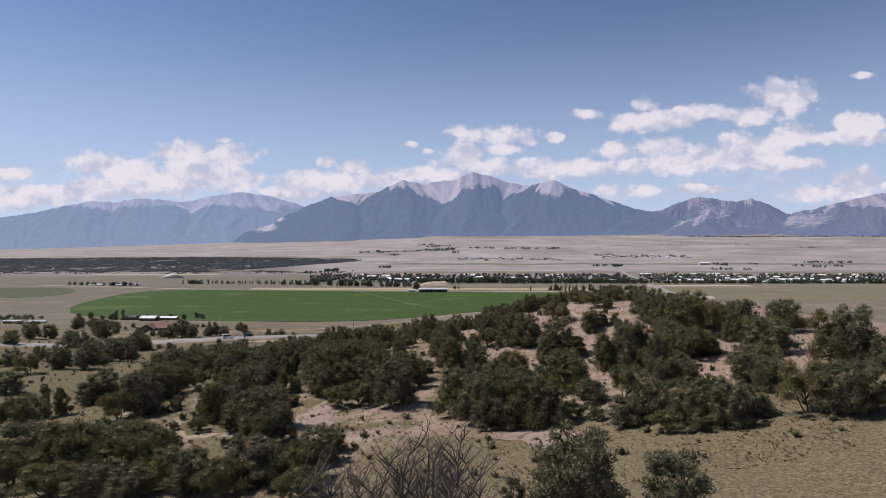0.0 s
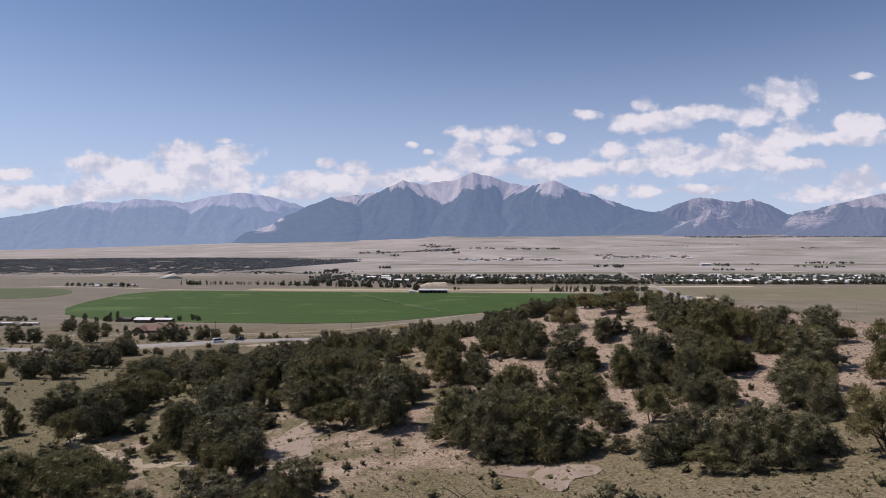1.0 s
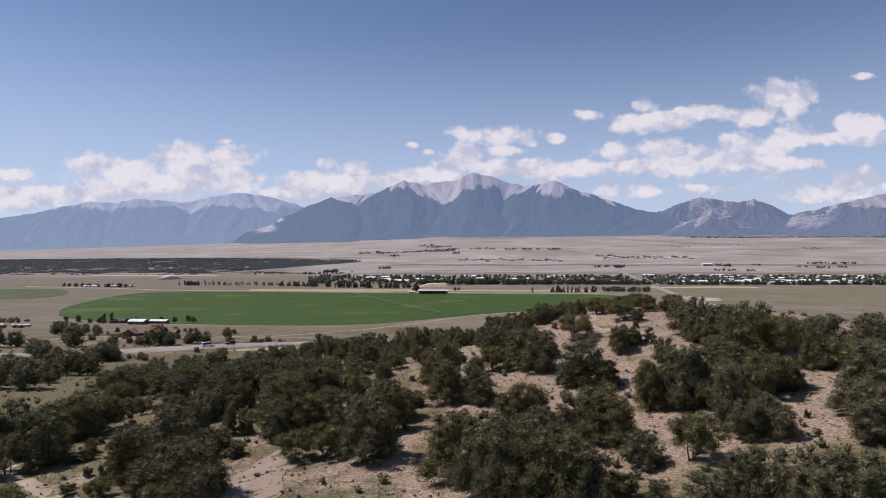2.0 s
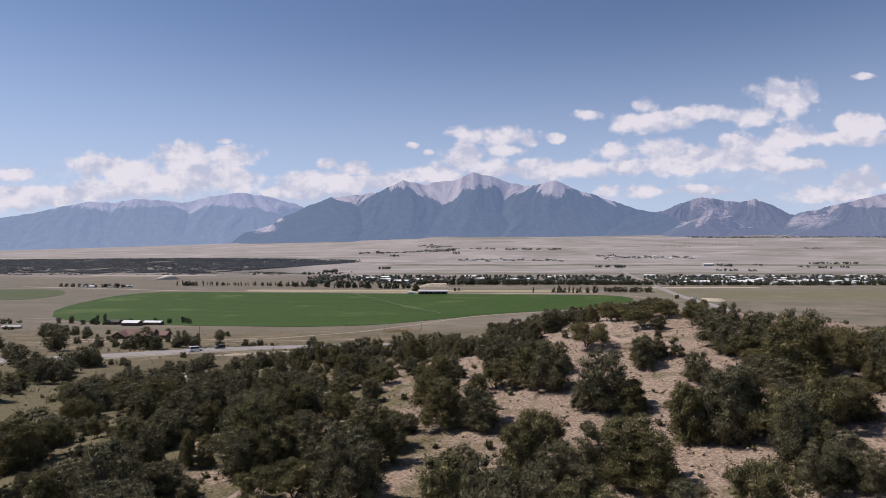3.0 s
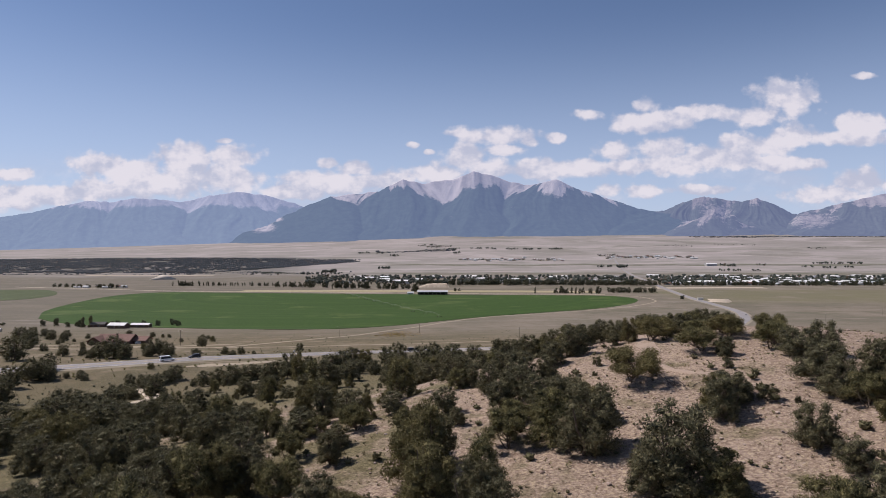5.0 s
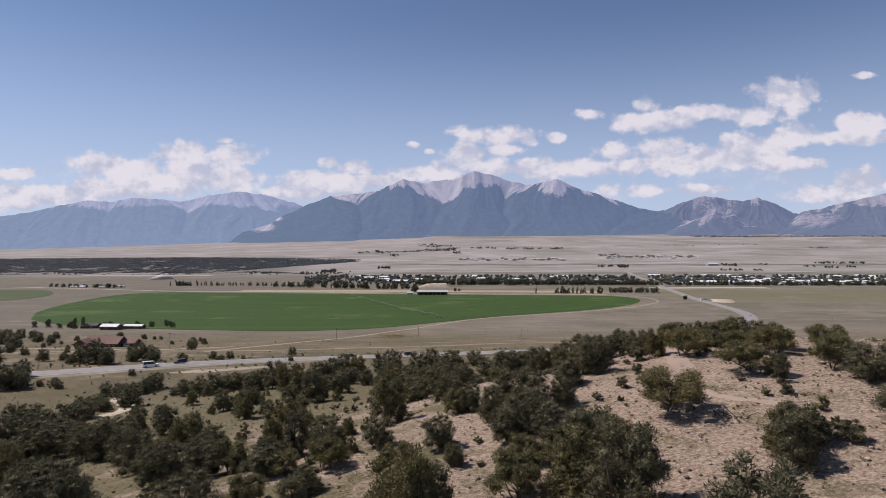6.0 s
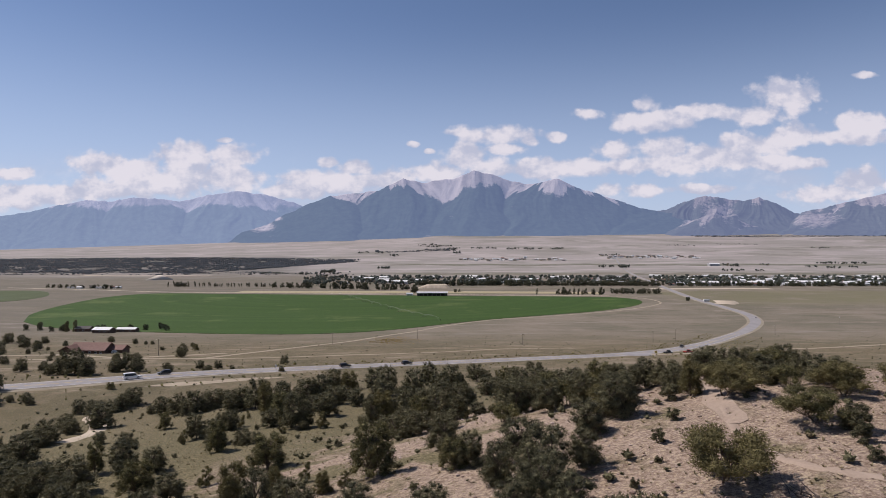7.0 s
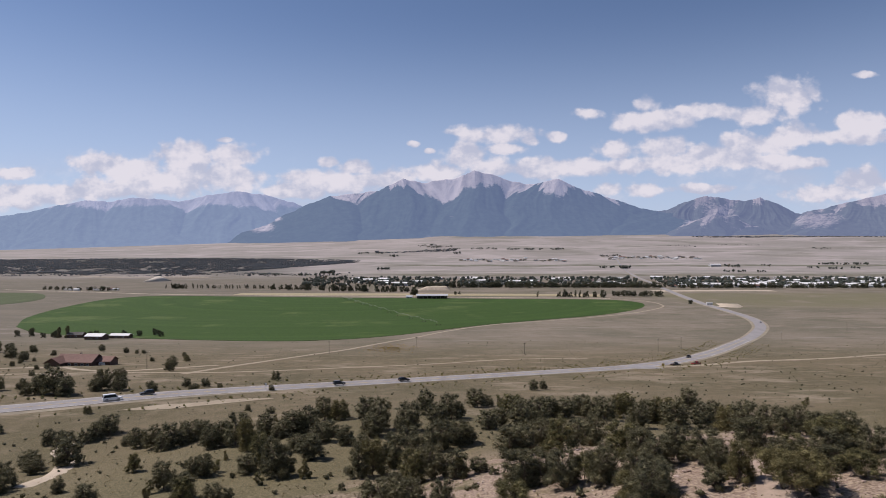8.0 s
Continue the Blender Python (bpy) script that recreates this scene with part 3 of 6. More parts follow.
def crop_material(name, low, high):
    mat, n = material(name)
    p = n.place()
    x, y, z = n.split(p)
    r = n.vec("DISTANCE", p, (-204, 1392, 0))
    rings = n.noise(n.join(n.math("MULTIPLY", r, 0.035), 0.0, 0.0), 1.0, 3, 0.6)
    mottle = n.noise(n.scaled(p, 1, 0.6, 1), 0.011, 5, 0.6, 0.6)
    fine = n.noise(p, 0.35, 4, 0.7)
    colour = n.mix(n.step(n.math("ADD", n.math("MULTIPLY", rings, 0.45), n.math("MULTIPLY", fine, 0.55)), 0.35, 0.68), low, high)
    # thin dry patches where the water does not reach
    thin = n.math("MULTIPLY", n.step(mottle, 0.52, 0.64), n.step(n.noise(n.scaled(p, 0.004, 0.02, 1), 1.0, 4, 0.6), 0.45, 0.56))
    colour = n.mix(n.math("MULTIPLY", thin, 0.24), colour, (0.19, 0.21, 0.085))
    n.surface(colour, 0.9, 0, n.bump(fine, 0.6, 0.3), 0.15)
    return mat


def field_sheet(name, corners, lift, mat, label, cell=18):
    """A crop standing a hand high: the inside of a rounded outline, laid over the ground, with an edge that reaches down."""
    rim = resample(smooth_line(corners + corners[:1], 8), cell)
    bm = bmesh.new()
    ring = [bm.verts.new((p.x, p.y, 0)) for p in rim]
    face = bm.faces.new(ring)
    cuts_x = np.arange(min(p.x for p in rim), max(p.x for p in rim), cell * 2)
    cuts_y = np.arange(min(p.y for p in rim), max(p.y for p in rim), cell)
    for x in cuts_x[1:]:
        bmesh.ops.bisect_plane(bm, geom=bm.verts[:] + bm.edges[:] + bm.faces[:], plane_co=(x, 0, 0), plane_no=(1, 0, 0))
    for y in cuts_y[1:]:
        bmesh.ops.bisect_plane(bm, geom=bm.verts[:] + bm.edges[:] + bm.faces[:], plane_co=(0, y, 0), plane_no=(0, 1, 0))
    skirt = bmesh.ops.extrude_edge_only(bm, edges=[e for e in bm.edges if e.is_boundary])
    low = {v for v in skirt["geom"] if isinstance(v, bmesh.types.BMVert)}
    for v in bm.verts:
        v.co.z = height(v.co.x, v.co.y) + (-0.1 if v in low else lift)
    bmesh.ops.recalc_face_normals(bm, faces=bm.faces[:])
    return tagged(part(name, bm, mat), label, "field", kind="structure")


M_CROP = crop_material("irrigated_crop", (0.027, 0.056, 0.009), (0.047, 0.087, 0.016))
M_CROP_DULL = crop_material("cut_crop", (0.062, 0.078, 0.034), (0.085, 0.100, 0.048))
M_STUBBLE = asphalt_material("mown_stubble", (0.27, 0.235, 0.135), (0.36, 0.30, 0.19))
field_sheet("crop_field", FIELD, 0.28, M_CROP, "large green irrigated crop field with rounded edge")
field_sheet("crop_field_small", [(-1010, 1520), (-865, 1505), (-752, 1345), (-735, 1215), (-800, 1190), (-1000, 1260)], 0.28, M_CROP_DULL, "dull green crop strip beside the dry plain")

track("field_track", [(-118, 415), (-108, 470), (-90, 540), (-64, 630), (-33, 722), (13, 815), (67, 886), (127, 930), (203, 990), (276, 1055), (340, 1135), (368, 1202), (366, 1290), (330, 1340)], 3.4, M_TRACK,
      "pale dirt farm track along the edge of the green field")
track("verge_track", [(-230, 405), (-160, 420), (-98, 424), (-50, 449), (-3, 476), (44, 512), (97, 522)], 2.2, M_TRACK, "faint dirt track beside the highway")
track("house_drive", [(-240, 440), (-200, 452), (-182, 440), (-159, 428), (-140, 444), (-118, 470)], 3.6, M_TRACK, "pale gravel drive to the red-roofed house")
track("side_road", [(98, 449), (112, 452), (128, 458), (146, 468), (184, 496), (215, 508), (254, 525), (307, 557), (420, 620), (640, 700)], 4.2, M_TRACK, "narrow dirt side road leaving the highway")
track("road_mouth", [(99, 452), (108, 451), (118, 453)], 13.0, M_ASPHALT, "paved mouth of the side road", 0.36, 6, 2.0)
field_sheet("turnout", [(-96, 311), (-88, 319), (-78, 322), (-70, 328), (-60, 330), (-52, 329), (-58, 325), (-66, 321), (-74, 317), (-84, 312)], 0.06, M_TRACK, "bare dirt turnout beside the highway", 3)
field_sheet("bare_bank", [(5.5, 78.5), (9, 79.4), (12.5, 77.2), (15.5, 74.6), (14.6, 72.6), (12.4, 72.2), (11.2, 69.4), (9.6, 71.5), (9.2, 75), (6.5, 76.6)], 0.05, M_SOIL, "bare pinkish soil bank at the meadow's edge", 0.9)
field_sheet("eroded_bank", [(-21, 91), (-21.5, 97), (-19.5, 103), (-16.5, 106), (-14.5, 101), (-16, 96), (-15, 91.5), (-18, 88.5)], 0.05, M_SOIL, "eroded pinkish soil between the trees", 1.2)
track("sandy_wash", [(-55, 116), (-53, 111), (-51.5, 106), (-45.3, 100), (-37.8, 93.6), (-29.6, 90.8), (-21.8, 87.7), (-15, 86), (-9, 84.6)], 1.7, M_TRACK, "pale sandy wash below the junipers", 0.05, 8, 1.5)
track("wash", [(-75, 230), (-75, 241), (-80.4, 254), (-85.5, 262), (-89.5, 267), (-88, 274)], 3.6, M_DIRT, "pale sandy wash between the junipers")
track("trail", [(46, 192), (41.3, 182.4), (36.2, 172.5), (32.5, 164), (30, 154), (29, 149), (29.5, 144.3), (31.6, 140), (35, 137.5), (40.5, 131.3), (48, 127), (60, 123)], 0.7, M_TRAIL, "trodden footpath over the bare ridge top", 0.04, 8, 1.0, 0.25)
field_sheet("trail_head", [(29.2, 152), (29.4, 158), (31.2, 163), (32.4, 167.5), (34.4, 167), (33.6, 162), (31.8, 157), (31, 152)], 0.08, M_TRAIL, "bare trodden soil where the path tops the ridge", 1.0)
track("far_track", [(-1021, 1640), (-779, 1555), (-585, 1475), (-439, 1455), (-204, 1425), (-45, 1400), (140, 1372), (330, 1352)], 6.0, M_DIRT, "straight dirt road beyond the green field", 0.3, 6, 12.0)
track("gravel_lot", [(452, 1150), (470, 1172), (488, 1230)], 34.0, M_DIRT, "bare gravel yard beside the highway", 0.3, 6, 8.0)
track("gravel_yard", [(480, 1590), (560, 1600), (680, 1610), (760, 1600)], 46.0, M_DIRT, "pale gravel yard at the edge of the town", 0.3, 6, 12.0)
track("gravel_strip", [(-1240, 2360), (-1100, 2345), (-940, 2350), (-780, 2340)], 34.0, M_DIRT, "bright bare gravel strip across the plain", 0.3, 6, 14.0)
track("dry_field", [(-430, 1480), (-240, 1475), (-40, 1468), (170, 1460), (330, 1440)], 66.0, M_STUBBLE, "mown hay field behind the farm", 0.25, 6, 14.0)


# ---- plants ----
def foliage_material(name, dark, light, yellow, through_light=0.2):
    mat, n = material(name)
    geo = n.add("ShaderNodeNewGeometry")
    info = n.add("ShaderNodeObjectInfo").outputs["Random"]
    tuft = geo.outputs["Random Per Island"]
    # patch noise paints the contrast of sunlit tufts and dark gaps into crowns
    patch = n.noise(geo.outputs["Position"], 1.5, 2, 0.5)
    colour = n.mix(n.step(n.math("ADD", n.math("MULTIPLY", tuft, 0.35), n.math("MULTIPLY", patch, 0.95)), 0.42, 0.86), dark, light)
    colour = n.mix(n.math("MULTIPLY", n.step(info, 0.35, 1.0), 0.55), colour, yellow)
    colour = n.mix(n.step(tuft, 0.93, 0.96, 0.0, 0.6), colour, (0.16, 0.11, 0.065))
    sprig = n.noise(geo.outputs["Position"], 7.0, 3, 0.7)
    colour = n.mix(n.step(sprig, 0.50, 0.34, 0.0, 0.35), colour, tuple(c * 0.45 for c in dark))
    leaf = n.surface(colour, 0.75, 0, n.bump(sprig, 0.7, 0.12), 0.2)
    # thin sprays let some of the light through
    thin = n.add("ShaderNodeBsdfTranslucent")
    n.put(thin.inputs[0], colour)
    both = n.add("ShaderNodeMixShader")
    both.inputs[0].default_value = through_light
    n.put(both.inputs[1], leaf.outputs[0])
    n.put(both.inputs[2], thin.outputs[0])
    n.put(n.tree.nodes["Material Output"].inputs[0], both.outputs[0])
    return mat


def bark_material(name, low, high):
    mat, n = material(name)
    p = n.scaled(n.add("ShaderNodeTexCoord").outputs["Object"], 1, 1, 0.25)
    ridges = n.noise(p, 14.0, 5, 0.7, 0.5)
    n.surface(n.mix(n.step(ridges, 0.3, 0.7), low, high), 0.9, 0, n.bump(ridges, 0.8, 0.04), 0.2)
    return mat


M_NEEDLE = foliage_material("pinyon_needles", (0.049, 0.049, 0.022), (0.245, 0.220, 0.098), (0.177, 0.146, 0.062))
M_SCALE = foliage_material("juniper_sprays", (0.047, 0.047, 0.027), (0.220, 0.203, 0.112), (0.152, 0.135, 0.071))
M_LEAF = foliage_material("broad_leaves", (0.050, 0.056, 0.034), (0.098, 0.102, 0.062), (0.105, 0.100, 0.056))
M_SAGE = foliage_material("sagebrush_leaves", (0.085, 0.085, 0.050), (0.17, 0.165, 0.105), (0.15, 0.13, 0.06))
M_BARK = bark_material("grey_brown_bark", (0.07, 0.052, 0.04), (0.17, 0.13, 0.10))
M_DEAD = bark_material("weathered_dead_wood", (0.055, 0.043, 0.036), (0.15, 0.122, 0.104))


def tube(verts, faces, a, b, r0, r1, sides=6):
    a, b = Vector(a), Vector(b)
    q = (b - a).to_track_quat("Z", "Y")
    base = len(verts)
    for p, r in ((a, r0), (b, r1)):
        for k in range(sides):
            t = 2 * math.pi * k / sides
            verts.append(p + q @ Vector((math.cos(t) * r, math.sin(t) * r, 0)))
    for k in range(sides):
        j = (k + 1) % sides
        faces.append((base + k, base + j, base + sides + j, base + sides + k))


def limb(verts, faces, rng, a, way, length, r, joints=3, sides=5):
    """A crooked tapering limb; gives its joints."""
    p, d = Vector(a), Vector(way).normalized()
    out = [p]
    for k in range(joints):
        q = p + d * (length / joints)
        tube(verts, faces, p, q, r * (1 - k / joints * 0.75), r * (1 - (k + 1) / joints * 0.75), sides)
        p = q
        d = (d + Vector((rng.uniform(-0.35, 0.35), rng.uniform(-0.35, 0.35), rng.uniform(-0.1, 0.3)))).normalized()
        out.append(p)
    return out


def ball(radius, centre, rng, stretch, detail=2):
    bm = bmesh.new()
    bmesh.ops.create_icosphere(bm, subdivisions=detail, radius=radius)
    vs = [Vector((v.co.x * rng.uniform(0.8, 1.15), v.co.y * rng.uniform(0.8, 1.15), v.co.z * stretch * rng.uniform(0.8, 1.15))) + centre for v in bm.verts]
    fs = [tuple(v.index for v in f.verts) for f in bm.faces]
    bm.free()
    return vs, fs


def tree_meshes(name, seed, tall, wide, lobes, tufts, blade, leaf_mat, bark_mat, low=0.12, taper=0.6, core=0.74, blades=5, stems=1, detail=2):
    """Trunk with limbs, and a crown of many small sprays gathered in uneven lobes, as two meshes. tall and wide in metres."""
    rng = random.Random(seed)
    nrng = np.random.RandomState(seed)
    wood_v, wood_f, centres = [], [], []
    for s in range(stems):
        lean = Vector((rng.uniform(-0.08, 0.08), rng.uniform(-0.08, 0.08), 1)) if stems == 1 else Vector((math.cos(s * 2.2) * 0.5, math.sin(s * 2.2) * 0.5, 1))
        trunk = limb(wood_v, wood_f, rng, (0, 0, -0.3), lean, tall * 0.8, tall * 0.034 / stems ** 0.4, 5, 7)
    for k in range(lobes):
        f = low + (0.93 - low) * (k + rng.uniform(0.1, 0.9)) / lobes
        full = max(0.0, 1 - ((f - 0.40) / 0.62) ** 2) ** 0.5
        reach = wide * ((1 - taper) * full + taper * (1 - f) ** 0.8) * rng.uniform(0.3, 0.85)
        turn = k * 2.399 + rng.uniform(-0.6, 0.6)
        start = trunk[min(len(trunk) - 1, max(1, int(f * len(trunk) * 0.9)))]
        c = Vector((math.cos(turn) * reach, math.sin(turn) * reach, f * tall)) + Vector((start.x, start.y, 0)) * 0.6
        r = wide * rng.uniform(0.20, 0.40) * (1.1 - 0.45 * f)
        centres.append((c, r))
        root = Vector((start.x, start.y, max(0.15 * tall, start.z - 0.12 * tall)))
        limb(wood_v, wood_f, rng, root, c - root, (c - root).length, tall * 0.011, 2, 4)
    crown_v, crown_f = [], []
    for c, r in centres:
        vs, fs = ball(r * core, c, rng, 0.8, detail)
        base = len(crown_v)
        crown_v += vs
        crown_f += [tuple(base + i for i in f) for f in fs]
    share = np.array([r * r for _, r in centres])
    pick = nrng.choice(len(centres), tufts, p=share / share.sum())
    mid = np.array([tuple(c) for c, _ in centres])[pick]
    rad = np.array([r for _, r in centres])[pick][:, None]
    out = nrng.normal(size=(tufts, 3))
    out /= np.linalg.norm(out, axis=1)[:, None]
    away = mid * (1, 1, 0) / wide
    out = out + away * 0.5 + (0, 0, 0.28)
    out /= np.linalg.norm(out, axis=1)[:, None]
    root = mid + out * rad * (1, 1, 0.85) * nrng.uniform(0.55, 1.14, (tufts, 1))
    face = np.repeat(out, blades, 0)
    way = np.cross(face, nrng.normal(size=face.shape)) * 0.6 + face * 0.55 + (0, 0, 0.40)
    way /= np.linalg.norm(way, axis=1)[:, None]
    side = np.cross(way, face) + nrng.normal(size=way.shape) * 0.22
    side /= np.linalg.norm(side, axis=1)[:, None]
    root = np.repeat(root, blades, 0) + nrng.normal(size=way.shape) * blade * 0.12
    long = blade * nrng.uniform(0.7, 1.4, (len(way), 1))
    tri = np.stack([root - side * blade * 0.2, root + side * blade * 0.2, root + way * long], 1).reshape(-1, 3)
    base = len(crown_v)
    crown_v += [tuple(v) for v in tri]
    crown_f += [(base + i, base + i + 1, base + i + 2) for i in range(0, len(tri), 3)]
    return (mesh_of(name + "_trunk", wood_v, wood_f, bark_mat), mesh_of(name + "_crown", crown_v, crown_f, leaf_mat, False))


def tree_thing(name, meshes, label, category="tree", group=""):
    ob = new(name)
    part_mesh("trunk", meshes[0], ob)
    part_mesh("crown", meshes[1], ob)
    return tagged(ob, label, category, group)


class Stand:
    """Kinds of one plant: the first use of a kind is the plant itself, later ones are copies of it."""

    def __init__(self, kinds):
        self.kinds, self.made = kinds, {}

    def plant(self, which, x, y, size, turn, sink=0.05, squash=1.0):
        name, meshes, tall, label, category, group = self.kinds[which % len(self.kinds)]
        m = Matrix.LocRotScale((x, y, height(x, y) - sink), Euler((0, 0, turn)), (size / tall * squash, size / tall * squash, size / tall))
        if which not in self.made:
            self.made[which] = tree_thing(name, meshes, label, category, group)
            self.made[which].matrix_basis = m
            return self.made[which]
        old = self.made[which]
        keep = old.scale.copy()
        old.scale = (1, 1, 1)
        ob = copy_thing(old, m)
        old.scale = keep
        return ob


PINYON = "dark green rounded pinyon pine on the gravelly ridge"
JUNIPER = "dense dark olive juniper on dry ground"
TREE_FORMS = (("pinyon_pine", 1, 5.0, 2.3, 36, 0.10, 0.15, 1, M_NEEDLE, PINYON, "ridge pinyons"), ("juniper_tree", 2, 5.0, 2.0, 32, 0.08, 0.4, 1, M_SCALE, JUNIPER, "ridge junipers"),
              ("juniper_tree", 3, 5.0, 2.7, 40, 0.14, 0.05, 1, M_SCALE, JUNIPER, "ridge junipers"), ("juniper_tree", 4, 5.0, 2.3, 35, 0.10, 0.15, 2, M_SCALE, JUNIPER, "ridge junipers"),
              ("pinyon_pine", 5, 5.0, 2.1, 33, 0.08, 0.45, 1, M_NEEDLE, PINYON, "ridge pinyons"),
              ("pinyon_pine", 6, 4.0, 2.7, 34, 0.36, 0.0, 3, M_NEEDLE, "wide spreading pinyon pine with several bare stems", "ridge pinyons"))
kinds = []
for tufts, blades, blade, tag in ((6200, 2, 0.165, "near"), (3000, 2, 0.22, "mid"), (1100, 2, 0.34, "off")):
    for name, seed, tall, wide, lobes, low, taper, stems, leaf, label, group in TREE_FORMS:
        if tag == "off" and leaf is M_NEEDLE:
            name, label, group = "scrub_pinyon", "dark olive scrub pinyon on the valley slope", "valley pinyons"
        kinds.append((name, tree_meshes(f"{name}_{seed}_{tag}", seed, tall, wide, lobes, tufts, blade, leaf, M_BARK, low, taper, 0.60, blades, stems, 1), tall, label, "tree", group))
    kinds.append(("young_pinyon", tree_meshes("pinyon_young_" + tag, 7, 3.0, 1.05, 12, tufts // 3, blade * 0.8, M_NEEDLE, M_BARK, 0.08, 0.8, 0.6, blades, 1, 1), 3.0, "young cone-shaped pinyon pine", "tree", "young pinyons"))
    kinds.append(("young_juniper", tree_meshes("juniper_young_" + tag, 8, 2.0, 1.1, 9, tufts // 3, blade * 0.75, M_SCALE, M_BARK, 0.15, 0.1, 0.6, blades, 1, 1), 2.0, "small bushy juniper on dry grass", "tree", "young pinyons"))
ridge_trees = Stand(kinds)
placed = []


def breadth(mesh):
    """Height and mean width of a crown, but for its longest sprays."""
    at = np.empty(len(mesh.vertices) * 3)
    mesh.vertices.foreach_get("co", at)
    at = at.reshape(-1, 3)
    low, high = np.percentile(at, 1.5, 0), np.percentile(at, 98.5, 0)
    return high[2], (high[0] - low[0] + high[1] - low[1]) / 2


SHAPES = [breadth(k[1][1]) for k in kinds]


def grove(*trees):
    """Trees of the ridge: place in the plan, height and width."""
    for x, y, tall, wide in trees:
        form = min(random.sample((0, 1, 2, 3, 4, 5) if y < 175 and wide > tall else (0, 1, 2, 3, 4), 3), key=lambda k: abs(math.log(wide / tall * SHAPES[k][0] / SHAPES[k][1])))
        if tall < 1.9:
            form = 6 if wide < 0.75 * tall else 7
        elif tall < 3.4 and wide < 0.8 * tall:
            form = 6
        placed.append((x, y, tall))
        kind = form + (16 if y > 250 else 8 if y > 180 else 0)
        rise, across = tall / SHAPES[kind][0], wide / SHAPES[kind][1]
        across = min(max(across, 0.65 * rise), 1.5 * rise)
        ridge_trees.plant(kind, x, y, rise * kinds[kind][2], random.uniform(0, 6.28), 0.12, across / rise)


grove((9.7, 43.3, 6.9, 5.7), (15.2, 42.6, 5.1, 4.2), (4.9, 45, 3.6, 2))
grove((41.3, 62.6, 4.3, 3.5), (39.3, 63.7, 5.1, 5.4), (-14.4, 64.3, 3.3, 4.8), (36.4, 65.4, 5.1, 5.6), (29, 66.4, 4.2, 3.8), (26.1, 66.5, 1.7, 3.5), (32.2, 67.6, 3.2, 3.8), (23.6, 68.1, 1.9, 3.8), (-22.3, 68.3, 4.1, 4.6), (28.1, 68.7, 4.8, 4.3), (30.8, 68.9, 3.1, 3.9), (-18, 69.9, 4.4, 5.3), (26.3, 70.1, 4.6, 4.4), (-14.5, 70.2, 4.3, 4.6), (-33.8, 70.4, 3.5, 5.3), (-27, 70.8, 4.6, 4.1), (-37.8, 71.2, 3.6, 5.4), (-21.7, 72.2, 5.1, 5.5), (-29.7, 72.2, 4.3, 4.8), (20, 72.3, 3.3, 4.1), (24.7, 72.5, 4.4, 4.6))
grove((-43.7, 72.9, 3.5, 6.9), (22.8, 73.5, 4.1, 3.6), (-14.4, 76, 4.4, 4.4), (38.2, 76.2, 4.2, 3.2), (-33.1, 77.2, 5.3, 5.8), (51.6, 77.2, 4.2, 2.9), (-50.5, 77.5, 4.5, 5.9), (18.4, 77.9, 1.7, 3.4), (15.2, 79.2, 2.2, 3.4), (12.6, 79.3, 5, 4.6), (-37.5, 79.5, 5.4, 6.8), (-45.8, 79.8, 6, 7.1), (10.7, 80.3, 6.4, 5.2), (-13.2, 80.3, 3, 3), (37.7, 80.4, 3.5, 4.1), (9.2, 80.8, 4.3, 4.7), (-41.6, 80.8, 4.8, 6.9), (5.6, 82.3, 3.7, 3.6), (52.2, 82.3, 7.4, 5.4), (-52.9, 83.3, 5.9, 7.1), (7.4, 83.8, 7.4, 5.5), (-23.8, 83.9, 4.4, 4.7), (50, 84.6, 6.9, 4.8), (23.7, 85, 4.2, 4.5))
grove((-20.5, 85.2, 5.3, 4.1), (19.4, 86, 3.2, 3.9), (32.7, 86.1, 3.1, 2.7), (4.7, 86.1, 7, 5.7), (-28.2, 86.2, 1.1, 2.6), (42.5, 86.5, 3.4, 3.9), (-21.9, 87.3, 1.7, 0.8), (30.2, 87.6, 3.6, 3.2), (-36.7, 88, 2.3, 5.2), (-39.5, 88.2, 1.5, 3.3), (-44.5, 88.2, 2.1, 4), (35.7, 88.5, 0.5, 0.6), (26.3, 88.8, 1, 2.9), (31.9, 88.8, 3.7, 3.8), (-42.7, 89.2, 3.5, 5.3), (40.9, 89.8, 3, 4.1), (1.9, 90.2, 6.3, 5.4), (37.4, 90.7, 0.9, 0.7), (30, 91.5, 6.4, 3.4), (-28.7, 91.7, 3.9, 4.2), (-23.3, 92.4, 5.7, 5.6), (25.1, 93.4, 0.5, 0.7), (-26.8, 93.4, 5.5, 7.1), (13.2, 93.6, 3.1, 3.1))
grove((32, 93.6, 4, 4.2), (19.4, 93.7, 4.9, 4.2), (-35.1, 94, 2, 2.6), (-38.5, 95, 1.2, 1.8), (-49, 95.1, 2.7, 3.6), (8.8, 95.5, 2.1, 4.4), (18.1, 96, 5.9, 5.4), (47.1, 96.3, 5.2, 6.4), (11.9, 96.7, 4.2, 3.9), (32.3, 96.8, 5.1, 5.5), (5, 97, 2.4, 2.7), (1.5, 97.1, 1.9, 3.3), (52.6, 97.8, 0.8, 1.8), (15.1, 97.9, 4.8, 4), (-34.3, 98.6, 5.3, 3.3), (-7.6, 99.1, 7, 6.1), (37.3, 99.3, 5, 5.3), (3, 99.9, 4, 4.1), (33.4, 99.9, 5, 3.4), (-36.9, 99.9, 2.8, 1.4), (0.9, 100.4, 3.1, 2.4), (-30.3, 100.6, 7.2, 5.7), (53, 100.6, 1.1, 1.9), (8.9, 101.2, 4.5, 3.5))
